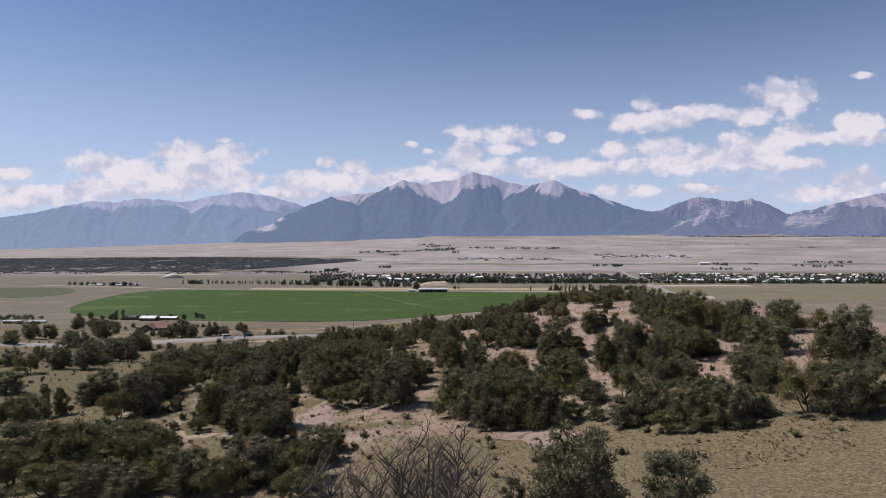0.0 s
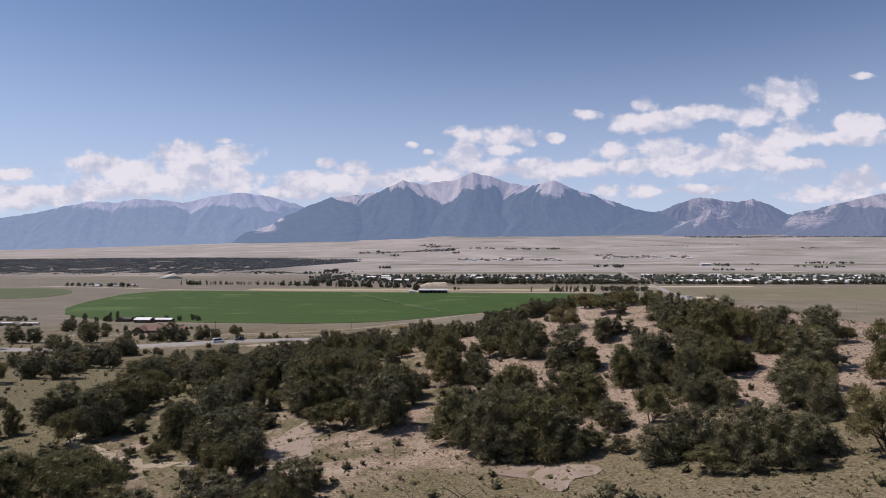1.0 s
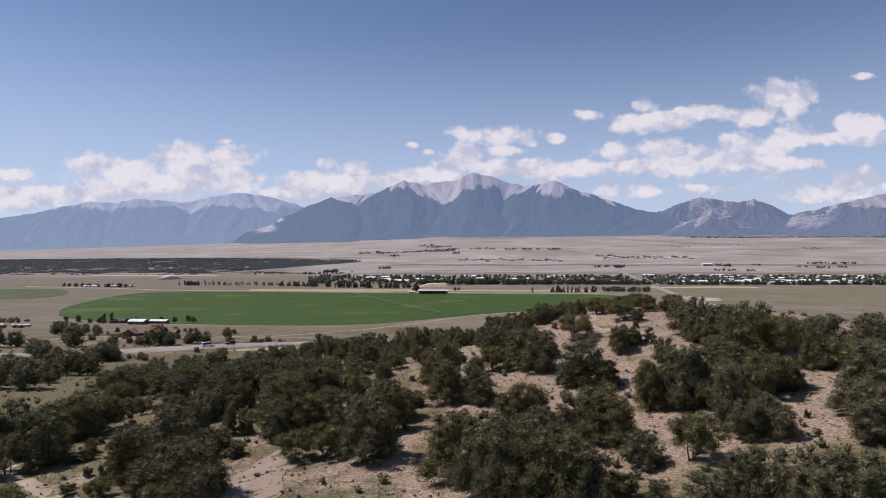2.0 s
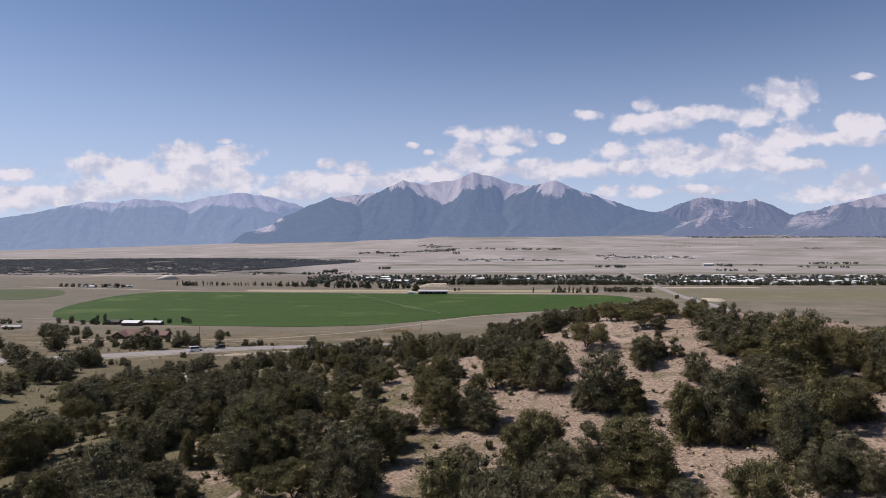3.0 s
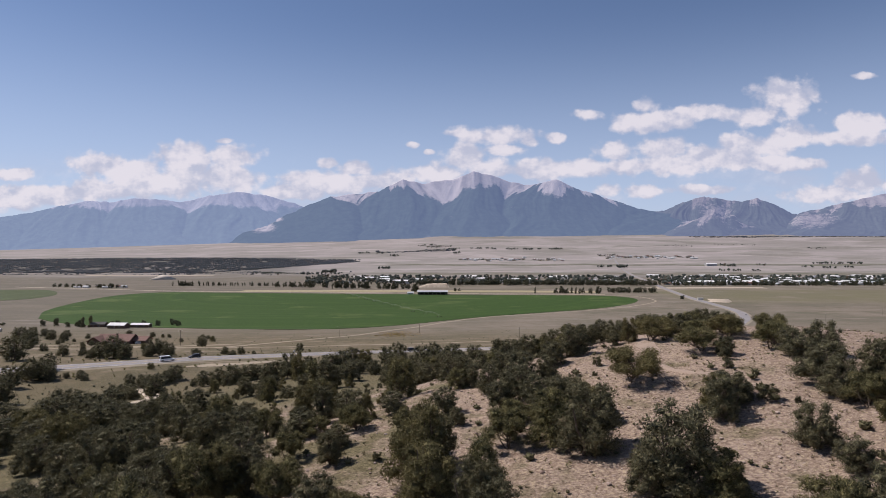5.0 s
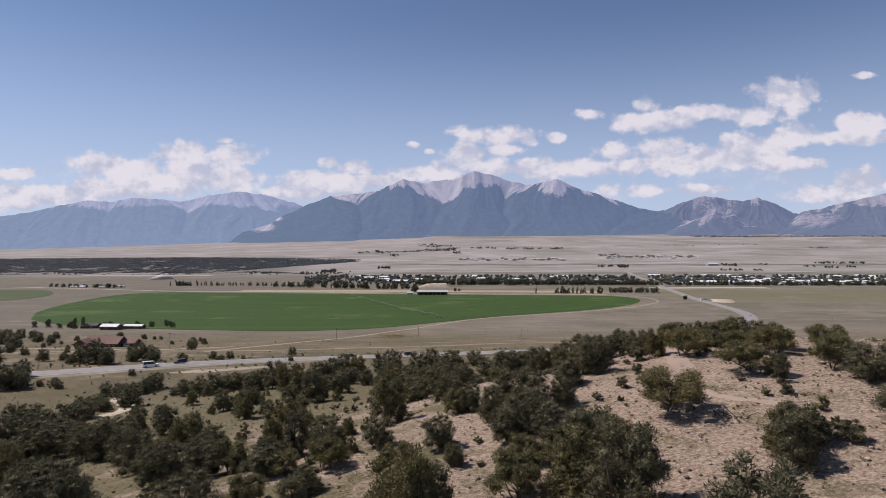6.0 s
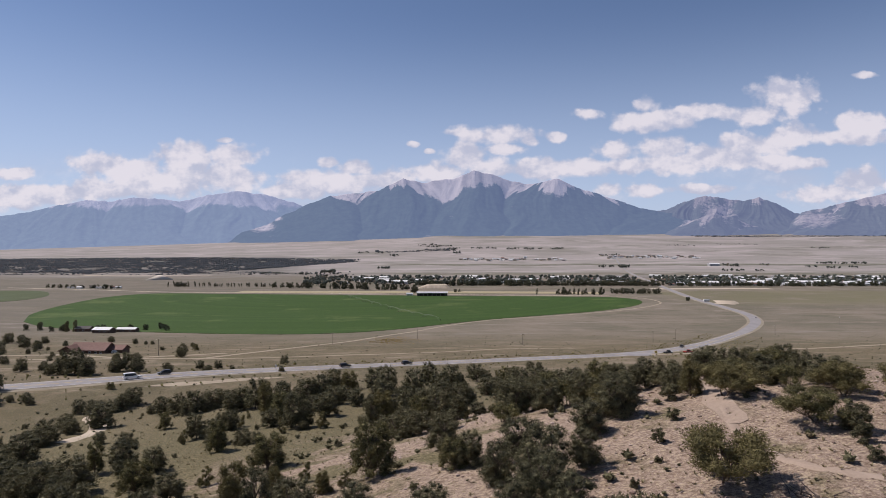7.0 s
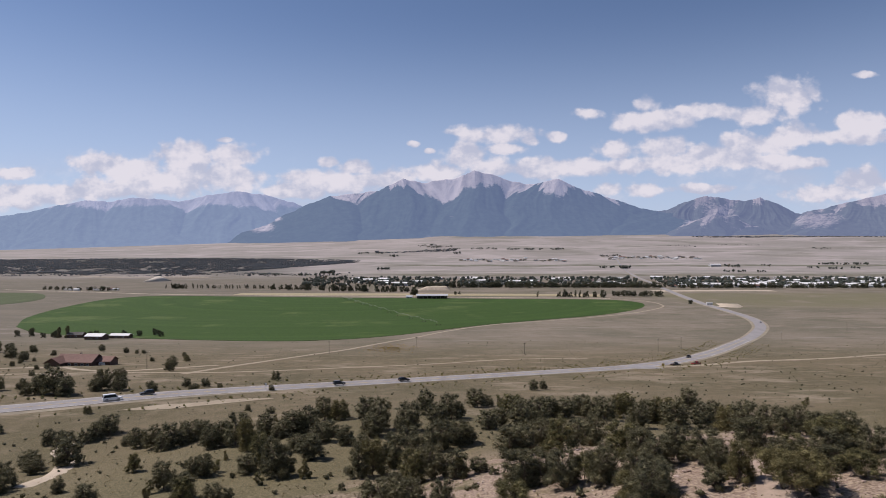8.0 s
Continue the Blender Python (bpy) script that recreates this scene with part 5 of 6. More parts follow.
def scatter(name, mat, spots, shape, label, category, smooth=False):
    """Many small pieces of one sort as a single object; shape(rng) gives verts and faces at unit size."""
    verts, faces = [], []
    rng = random.Random(len(spots))
    forms = [shape(rng) for _ in range(10)]
    levels = land([s[0] for s in spots], [s[1] for s in spots])
    for (x, y, s), z in zip(spots, levels):
        vs, fs = rng.choice(forms)
        c, d = math.cos(x * 9), math.sin(x * 9)
        base = len(verts)
        verts += [(x + s * (v[0] * c - v[1] * d), y + s * (v[0] * d + v[1] * c), z + s * v[2]) for v in vs]
        faces += [tuple(base + i for i in f) for f in fs]
    ob = new(name, mesh_of(name, verts, faces, mat, smooth))
    return tagged(ob, label, category, kind="stuff")


def stone_shape(rng):
    return ball(0.5, Vector((0, 0, 0.12)), rng, 0.6, 1)


def tuft_shape(rng):
    vs, fs = [], []
    for k in range(9):
        a = rng.uniform(0, 6.28)
        o = Vector((math.cos(a), math.sin(a), 0)) * rng.uniform(0, 0.3)
        tip = o * 4.0 + Vector((0, 0, rng.uniform(0.3, 0.7)))
        w = Vector((-math.sin(a), math.cos(a), 0)) * 0.16
        vs += [o - w, o + w, tip]
        fs.append((3 * k, 3 * k + 1, 3 * k + 2))
    return vs, fs


def bush_shape(rng):
    vs, fs = ball(0.42, Vector((0, 0, 0.3)), rng, 0.75, 1)
    for k in range(18):
        d = Vector((rng.gauss(0, 1), rng.gauss(0, 1), abs(rng.gauss(0.3, 0.8)))).normalized()
        s = d.cross(Vector((rng.gauss(0, 1), rng.gauss(0, 1), rng.gauss(0, 1)))).normalized() * 0.12
        p = Vector((0, 0, 0.25)) + d * 0.33
        b = len(vs)
        vs += [p - s, p + s, p + d * rng.uniform(0.2, 0.38)]
        fs.append((b, b + 1, b + 2))
    return vs, fs


rng = random.Random(21)
M_STONE = foliage_material("pink_gravel_stone", (0.19, 0.13, 0.105), (0.50, 0.41, 0.35), (0.30, 0.225, 0.185), 0.0)
M_STRAW = foliage_material("dry_grass", (0.17, 0.14, 0.07), (0.33, 0.275, 0.165), (0.23, 0.195, 0.10))

spots = []
while len(spots) < 4600:
    x, y = rng.uniform(-40, 75), rng.uniform(88, 200)
    if x + 26 > rng.uniform(0, 40) and height(x, y) > 54.5 and (x < 30 or y < 192):
        spots.append((x, y, 0.10 + 0.45 * rng.random() ** 4))
scatter("gravel_stones", M_STONE, spots, stone_shape, "scattered pink gravel stones on the bare ridge", "stones")
spots = []
while len(spots) < 22000:
    y = 55 + 230 * rng.random() ** 1.2
    x = rng.uniform(-0.75, 0.7) * (y - 0) * 0.9
    spots.append((x, y, rng.uniform(0.14, 0.42)))
scatter("grass_tufts", M_STRAW, spots, tuft_shape, "pale dry bunch grass tufts", "grass")
spots = []
while len(spots) < 1500:
    y = 58 + 180 * rng.random()
    x = rng.uniform(-0.75, 0.7) * y * 0.9
    if clear_of_trees(x, y, 0.6):
        spots.append((x, y, 0.3 + 0.9 * rng.random() ** 3))
scatter("ridge_scrub", M_SAGE, spots, bush_shape, "low grey-green scrub between the trees", "shrubs")
spots = []
while len(spots) < 4600:
    y = 235 + 480 * rng.random() ** 1.4
    x = rng.uniform(-0.72, 0.72) * y
    if off_road(x, y, 11) and (y < 690 or x > 50):
        spots.append((x, y, 0.22 + 0.75 * rng.random() ** 3))
scatter("plain_scrub", M_SAGE, spots, bush_shape, "scattered sagebrush on the dry plain", "shrubs")
# brighter rabbitbrush along the road cut
spots = []
for k in range(1400):
    p = HIGHWAY[rng.randrange(60, 250)]
    q = HIGHWAY[min(len(HIGHWAY) - 1, 61)]
    o = rng.choice((-1, -1, 1)) * rng.uniform(12.0, 30)
    spots.append((p.x + o * 0.5, p.y - o * 0.86, 0.25 + 1.0 * rng.random() ** 2))
spots = [s for s in spots if off_road(s[0], s[1], 11)]
M_RABBIT = foliage_material("rabbitbrush", (0.17, 0.16, 0.07), (0.30, 0.27, 0.12), (0.36, 0.30, 0.10))
scatter("roadside_brush", M_RABBIT, spots, bush_shape, "yellowish rabbitbrush along the road verge", "shrubs")
spots = [(-38 + rng.gauss(0, 9), 622 + rng.gauss(0, 22), rng.uniform(0.35, 0.85)) for _ in range(420)]
scatter("yellow_weeds", foliage_material("yellow_weeds", (0.27, 0.19, 0.055), (0.38, 0.28, 0.09), (0.33, 0.24, 0.07)), spots, bush_shape, "patch of yellow flowering weeds", "shrubs")


# ---- bare dead trees at the near edge ----
def dead_tree(x, y, tall, seed):
    rng = random.Random(seed)
    ob = tagged(new("dead_tree"), "bare grey dead tree with upright branches", "tree", "dead trees")
    ob.location = (x, y, height(x, y) - 0.1)
    for s in range(5):
        a = s * 1.26 + rng.uniform(-0.4, 0.4)
        vs, fs = [], []
        lean = Vector((math.cos(a) * 0.45, math.sin(a) * 0.45, 1))
        stem = limb(vs, fs, rng, (math.cos(a) * 0.2, math.sin(a) * 0.2, 0), lean, tall * rng.uniform(0.7, 1.05), 0.15, 6, 6)
        for j, p in enumerate(stem[1:]):
            for k in range(4):
                b = rng.uniform(0, 6.28)
                twig = limb(vs, fs, rng, p, (math.cos(b) * 0.8, math.sin(b) * 0.8, 0.8), tall * rng.uniform(0.14, 0.36), 0.055, 3, 4)
                for q in twig[1:]:
                    for _ in range(1):
                        b = rng.uniform(0, 6.28)
                        limb(vs, fs, rng, q, (math.cos(b), math.sin(b), 0.7), tall * rng.uniform(0.06, 0.16), 0.026, 2, 3)
        part_mesh("branch", mesh_of("dead_branch", vs, fs, M_DEAD), ob)


for x, y, tall, seed in ((-2.6, 39.6, 8.6, 1), (-0.4, 40.5, 7.9, 2), (-4.6, 41.0, 7.4, 3), (1.0, 42.0, 6.4, 4), (-6.2, 42.5, 6.2, 5), (-1.6, 43.0, 7.2, 6)):
    dead_tree(x, y, tall, seed)
fallen_v, fallen_f = [], []
rngf = random.Random(9)
for k in range(16):
    limb(fallen_v, fallen_f, rngf, (rngf.uniform(-1.2, 1.2), rngf.uniform(-0.6, 0.6), 0.15), (rngf.uniform(-1, 1), rngf.uniform(-1, 1), rngf.uniform(0, 0.5)), rngf.uniform(0.8, 2.0), 0.05, 3, 4)
fallen = tagged(new("fallen_branches", mesh_of("fallen_branches", fallen_v, fallen_f, M_DEAD)), "heap of grey fallen branches on bare soil", "branches")
fallen.location = (28.4, 137.4, height(28.4, 137.4))

# ---- valley trees ----
COTTON = "tall dark green cottonwood in a valley tree row"
valley_trees = Stand([
    ("cottonwood_tree", tree_meshes("cottonwood_a", 31, 12.0, 5.0, 13, 260, 1.5, M_LEAF, M_BARK, 0.12, 0.1, 0.8, 3, 1, 1), 12.0, COTTON, "tree", "valley trees"),
    ("cottonwood_tree", tree_meshes("cottonwood_b", 32, 12.0, 6.2, 14, 260, 1.6, M_LEAF, M_BARK, 0.12, 0.0, 0.8, 3, 1, 1), 12.0, COTTON, "tree", "valley trees"),
    ("poplar_tree", tree_meshes("poplar", 33, 14.0, 3.0, 12, 220, 1.2, M_LEAF, M_BARK, 0.08, 0.1, 0.85, 3, 1, 1), 14.0, "narrow dark poplar in a windbreak row", "tree", "windbreak"),
    ("spruce_tree", tree_meshes("spruce", 34, 10.0, 2.6, 14, 300, 0.9, M_SCALE, M_BARK, 0.04, 1.0, 0.8, 3, 1, 1), 10.0, "dark cone-shaped spruce by the farm", "tree", "farm spruces"),
    ("elm_tree", tree_meshes("elm", 35, 8.0, 4.2, 12, 240, 1.0, M_LEAF, M_BARK, 0.12, 0.0, 0.8, 3, 1, 1), 8.0, "broad dark shade tree beside the road", "tree", "valley trees"),
    ("town_tree", tree_meshes("town_tree_a", 36, 9.0, 4.6, 8, 70, 2.0, M_LEAF, M_BARK, 0.1, 0.0, 0.85, 3, detail=1), 9.0, "round dark shade tree among houses", "tree", "town trees"),
    ("town_tree", tree_meshes("town_tree_b", 37, 11.0, 4.0, 8, 70, 2.0, M_LEAF, M_BARK, 0.1, 0.1, 0.85, 3, detail=1), 11.0, "round dark shade tree among houses", "tree", "town trees"),
])
rngv = random.Random(5)


def tree_row(kinds, start, end, count, low, tall, stray):
    for k in range(count):
        f = (k + rngv.uniform(0.1, 0.9)) / count
        x = start[0] + (end[0] - start[0]) * f + rngv.gauss(0, stray * 0.6)
        y = start[1] + (end[1] - start[1]) * f + rngv.gauss(0, stray)
        valley_trees.plant(rngv.choice(kinds), x, y, rngv.uniform(low, tall), rngv.uniform(0, 6.28), 0.2, rngv.uniform(0.85, 1.2))

# ---- buildings ----
def wall_material(name, colour):
    return simple_material(name, tuple(c * 0.8 for c in colour), colour, 1.2, 0.85)


M_WALL = {"white": wall_material("white_siding", (0.72, 0.70, 0.66)), "tan": wall_material("tan_siding", (0.46, 0.38, 0.28)),
          "brown": wall_material("brown_siding", (0.12, 0.075, 0.055)), "grey": wall_material("grey_siding", (0.40, 0.40, 0.40)), "red": wall_material("red_barn_boards", (0.20, 0.06, 0.045))}
M_ROOF = {"white": simple_material("white_metal_roof", (0.62, 0.62, 0.61), (0.76, 0.755, 0.74), 0.6, 0.6, 0.0), "grey": simple_material("grey_metal_roof", (0.40, 0.42, 0.43), (0.52, 0.53, 0.54), 0.6, 0.5),
          "red": simple_material("faded_red_roof", (0.145, 0.080, 0.064), (0.205, 0.118, 0.094), 0.8, 0.8), "dark": simple_material("dark_shingle_roof", (0.07, 0.065, 0.06), (0.14, 0.13, 0.12), 0.8, 0.9)}
M_GLASS = simple_material("window_glass", (0.03, 0.035, 0.04), (0.05, 0.055, 0.06), 1.0, 0.08, 0.0, 0.0, 0.5)
M_TRIM = simple_material("white_trim", (0.66, 0.65, 0.62), (0.76, 0.75, 0.72), 2.0, 0.7)
M_OPEN = simple_material("open_bay_floor", (0.06, 0.05, 0.042), (0.10, 0.085, 0.07), 1.0, 0.95)


def gable_roof(w, d, eave, ridge, over, thick=0.18):
    """Two pitched slabs with thickness, ridge along x."""
    bm = bmesh.new()
    for s in (-1, 1):
        outer = [(-w / 2 - over, s * (d / 2 + over), eave - 0.25), (w / 2 + over, s * (d / 2 + over), eave - 0.25), (w / 2 + over, 0, ridge), (-w / 2 - over, 0, ridge)]
        a = [bm.verts.new(v) for v in outer]
        b = [bm.verts.new((v[0], v[1], v[2] + thick)) for v in outer]
        bm.faces.new(a)
        bm.faces.new(b)
        for k in range(4):
            bm.faces.new((a[k], a[(k + 1) % 4], b[(k + 1) % 4], b[k]))
    bmesh.ops.recalc_face_normals(bm, faces=bm.faces[:])
    return bm


def gable_body(w, d, eave, ridge):
    bm = bmesh.new()
    pts = [(-d / 2, 0 - 0.6), (d / 2, -0.6), (d / 2, eave), (0, ridge), (-d / 2, eave)]
    ends = [[bm.verts.new((x, y, z)) for y, z in pts] for x in (-w / 2, w / 2)]
    bm.faces.new(ends[0])
    bm.faces.new(ends[1])
    for k in range(5):
        bm.faces.new((ends[0][k], ends[0][(k + 1) % 5], ends[1][(k + 1) % 5], ends[1][k]))
    bmesh.ops.recalc_face_normals(bm, faces=bm.faces[:])
    return bm


def window(parent, x, y, z, w, h, along_x=True):
    bm = bmesh.new()
    dx, dy = (w / 2, 0.04) if along_x else (0.04, w / 2)
    box(bm, x - dx, y - dy, z - h / 2, x + dx, y + dy, z + h / 2)
    pane = part("window", bm, M_GLASS, parent, "dark glass window")
    bm = bmesh.new()
    for s in (-1, 1):
        if along_x:
            box(bm, x + s * dx - 0.05, y - 0.07, z - h / 2 - 0.05, x + s * dx + 0.05, y + 0.07, z + h / 2 + 0.05)
            box(bm, x - dx + 0.05, y - 0.07, z + s * h / 2 - 0.05, x + dx - 0.05, y + 0.07, z + s * h / 2 + 0.05)
        else:
            box(bm, x - 0.07, y + s * dy - 0.05, z - h / 2 - 0.05, x + 0.07, y + s * dy + 0.05, z + h / 2 + 0.05)
            box(bm, x - 0.07, y - dy + 0.05, z + s * h / 2 - 0.05, x + 0.07, y + dy - 0.05, z + s * h / 2 + 0.05)
    part("window_frame", bm, M_TRIM, pane)


def building(name, label, category, w, d, eave, ridge, wall, roof, windows=2, door=True, group="", over=0.5):
    ob = tagged(new(name), label, category, group)
    part("wall", gable_body(w, d, eave, ridge - 0.05), M_WALL[wall], ob)
    part("roof", gable_roof(w, d, eave, ridge, over), M_ROOF[roof], ob)
    for k in range(windows):
        x = -w / 2 + w * (k + 1) / (windows + 1) + (0.9 if door else 0)
        window(ob, x, -d / 2 - 0.02, eave * 0.55, min(1.6, w / 6), 1.2)
    if door:
        bm = bmesh.new()
        box(bm, -w * 0.32, -d / 2 - 0.06, 0, -w * 0.32 + 1.0, -d / 2 + 0.03, 2.05)
        part("door", bm, M_ROOF["dark"], ob)
    return ob


def set_down(ob, x, y, turn=0.0, size=1.0):
    ob.matrix_basis = Matrix.LocRotScale((x, y, height(x, y)), Euler((0, 0, radians(turn))), (size, size, size))
    return ob


# red-roofed ranch house: main range, cross wing and garage with a lean-to porch
house = tagged(new("ranch_house"), "low dark brown ranch house with faded red roof", "house")
for w, d, x, y, turn, eave, ridge in ((24, 14, 0, 0, 0, 3.0, 7.0), (15, 10, -10, -5, 90, 2.9, 6.2), (10, 9, 16, 3, 0, 2.8, 5.2)):
    m = Matrix.Translation((x, y, 0)) @ Matrix.Rotation(radians(turn), 4, "Z")
    for nm, bm, mat in (("wall", gable_body(w, d, eave, ridge - 0.05), M_WALL["brown"]), ("roof", gable_roof(w, d, eave, ridge, 0.9), M_ROOF["red"])):
        bmesh.ops.transform(bm, matrix=m, verts=bm.verts[:])
        part(nm, bm, mat, house)
for x in (-2.5, 2.0, 6.0, 9.5):
    window(house, x, -7.03, 1.5, 1.7, 1.2)
bm = bmesh.new()
box(bm, 14.0, -1.58, 0, 17.5, -1.45, 2.2, 0.03)
part("garage_door", bm, M_TRIM, house, "white garage door")
bm = bmesh.new()
box(bm, -1.0, 1.2, 5.4, -0.1, 2.1, 7.8, 0.04)
part("chimney", bm, M_WALL["tan"], house)
set_down(house, -197, 470, -4, 0.86)

set_down(building("metal_barn", "dark barn with bright white metal roof", "barn", 17, 11, 3.6, 5.6, "brown", "white", 2), -321, 722, -4)
set_down(building("metal_barn", "long low shed with white metal roof", "barn", 19, 8, 3.0, 4.4, "brown", "white", 2), -306, 738, -4)
set_down(building("farm_shed", "brown wooden shed beside the spruces", "shed", 14, 9, 3.2, 5.2, "brown", "dark", 1), -352, 744, 6)
for x, y in ((-436, 668), (-408, 664)):
    set_down(building("low_shed", "long low pale shed on the bare slope", "shed", 16, 4, 2.2, 2.9, "tan", "grey", 0), x, y, 8)

# hay barn with open front, standing behind the green field
barn = tagged(new("hay_barn"), "long open-fronted hay barn with pale roof", "barn")
part("roof", gable_roof(58, 15, 6.0, 8.2, 1.0, 0.3), M_ROOF["grey"], barn)
bm = bmesh.new()
box(bm, -29, 6.8, -0.4, 29, 7.1, 5.7)
part("back_wall", bm, M_WALL["grey"], barn)
for s in (-29, 28.7):
    bm = bmesh.new()
    box(bm, s, -7, -0.4, s + 0.3, 6.8, 5.6)
    part("end_wall", bm, M_WALL["grey"], barn)
for k in range(9):
    bm = bmesh.new()
    box(bm, -28 + 7 * k - 0.15, -7.1, -0.4, -28 + 7 * k + 0.15, -6.8, 5.75)
    part("post", bm, M_BARK, barn)
for k in range(6):
    bm = bmesh.new()
    box(bm, -24 + 8.2 * k, -3, -0.2, -24 + 8.2 * k + 6.5, 6, 2.8 + (k % 3) * 0.8, 0.2)
    set_down(tagged(part("hay_stack", bm, M_OPEN), "dark stacked hay bales under the barn roof", "hay", "hay stacks"), -18, 1352, 1)
set_down(barn, -18, 1352, 1)
set_down(building("white_farmhouse", "small white house beside the hay barn", "house", 12, 8, 3.0, 5.2, "white", "grey", 2), -62, 1366, 0)

# pile of pale gravel behind the barn
bm = bmesh.new()
bmesh.ops.create_grid(bm, x_segments=44, y_segments=20, size=1.0)
for v in bm.verts:
    side = min(1.0, (1.0 - v.co.x) * 5, (v.co.x + 1.0) * 1.7, (1.0 - abs(v.co.y)) * 2.6)
    rough = noise.noise(Vector((v.co.x * 4, v.co.y * 3, 0))) + 0.5 * noise.noise(Vector((v.co.x * 11, v.co.y * 8, 3)))
    v.co = Vector((v.co.x * 38, v.co.y * 20, max(0.0, side) * (8.4 + 1.6 * rough + 1.2 * v.co.x) - 0.6))
set_down(tagged(part("gravel_heap", bm, M_DIRT, None, "", True), "long flat-topped heap of pale quarried gravel", "gravel heap"), -20, 1640)
bm = bmesh.new()
bmesh.ops.create_cone(bm, cap_ends=True, segments=28, radius1=40, radius2=4, depth=15, matrix=Matrix.Translation((0, 0, 7)))
for v in bm.verts:
    v.co += Vector((noise.noise(v.co * 0.1) * 4, noise.noise(v.co * 0.13) * 4, 0))
set_down(tagged(part("sand_mound", bm, M_SAND, None, "", True), "pale cone-shaped sand heap on the plain", "sand heap"), -855, 2080)

# the town along the highway
town = [building("town_house", "small white house with grey roof", "house", 14, 9, 3.2, 5.4, "white", "grey", 1, group="town houses"),
        building("town_house", "tan bungalow with dark shingle roof", "house", 15, 10, 3.2, 5.6, "tan", "dark", 1, group="town houses"),
        building("mobile_home", "long white mobile home", "house", 20, 5, 3.2, 4.0, "white", "white", 1, group="town houses"),
        building("workshop", "large metal workshop with white roof", "building", 30, 16, 5.5, 7.5, "grey", "white", 1, group="town houses"),
        building("town_house", "grey house with faded red roof", "house", 13, 9, 3.4, 5.8, "grey", "red", 1, group="town houses")]
rngt = random.Random(77)
first = set()


def town_house(k, x, y, turn, size=1.0):
    m = Matrix.LocRotScale((x, y, height(x, y)), Euler((0, 0, radians(turn))), (size, size, size))
    if k in first:
        old = town[k]
        keep = old.scale.copy()
        old.scale = (1, 1, 1)
        copy_thing(old, m)
        old.scale = keep
    else:
        first.add(k)
        town[k].matrix_basis = m


def near_highway(x, y, gap):
    return abs(x - (452 + (y - 1264) * 0.186)) < gap and y > 1150


for k in range(210):
    if k < 140:
        y = 1745 + 520 * rngt.random() ** 1.3
        x = y * (0.285 + 0.42 * rngt.random())
    else:
        y = rngt.uniform(1820, 2200)
        x = y * rngt.uniform(-0.14, 0.27)
    if not near_highway(x, y, 30):
        town_house(rngt.choice((0, 0, 1, 2, 2, 3, 3, 4)), x, y, rngt.uniform(-35, 35), rngt.uniform(0.9, 1.35))
for k in range(80):
    if k % 2:
        y, x = rngt.gauss(3186, 22), rngt.uniform(82, 573)
    else:
        y, x = rngt.gauss(3282, 26), rngt.uniform(760, 1240)
    town_house(rngt.choice((0, 1, 2, 4)), x, y, rngt.uniform(-35, 35), 1.1)
town_house(3, 1173, 2942, 5, 1.5)
for k in range(34):
    y = rngt.uniform(1745, 1880)
    town_house(rngt.choice((3, 3, 2, 0)), y * rngt.uniform(0.36, 0.62), y, rngt.uniform(-20, 20), rngt.uniform(1.1, 1.7))
# farm buildings beside the dark thicket on the plain
for x, y, k in ((-862, 1618, 2), (-838, 1612, 0), (-815, 1628, 1), (-792, 1616, 2), (-770, 1630, 4), (-752, 1620, 0)):
    town_house(k, x, y, rngt.uniform(-25, 25), 0.9)

# ---- the valley's trees ----
tree_row((5, 6, 5), (-60, 1742), (540, 1722), 135, 10, 16, 10)
tree_row((5, 6, 5), (575, 1712), (1260, 1716), 112, 8, 14, 10)


def crown_shape(r):
    """A small far tree: a short trunk and a ragged crown."""
    vs, fs = [], []
    tube(vs, fs, (0, 0, 0), (0, 0, 0.4), 0.04, 0.03, 4)
    for _ in range(3):
        b, bf = ball(0.3, Vector((r.uniform(-0.2, 0.2), r.uniform(-0.2, 0.2), r.uniform(0.4, 0.75))), r, 0.9, 1)
        base = len(vs)
        vs += b
        fs += [tuple(base + i for i in f) for f in bf]
    return vs, fs


# trees behind the first row of the town, and in the far hamlets, too many to pick apart
spots = []
rngs = random.Random(41)
while len(spots) < 1700:
    y = 1740 + 460 * rngs.random() ** 1.2
    x = y * (rngs.uniform(-0.2, 0.30) if rngs.random() < 0.48 else rngs.uniform(0.30, 0.72))
    if not near_highway(x, y, 26):
        spots.append((x, y, rngs.uniform(7, 15)))
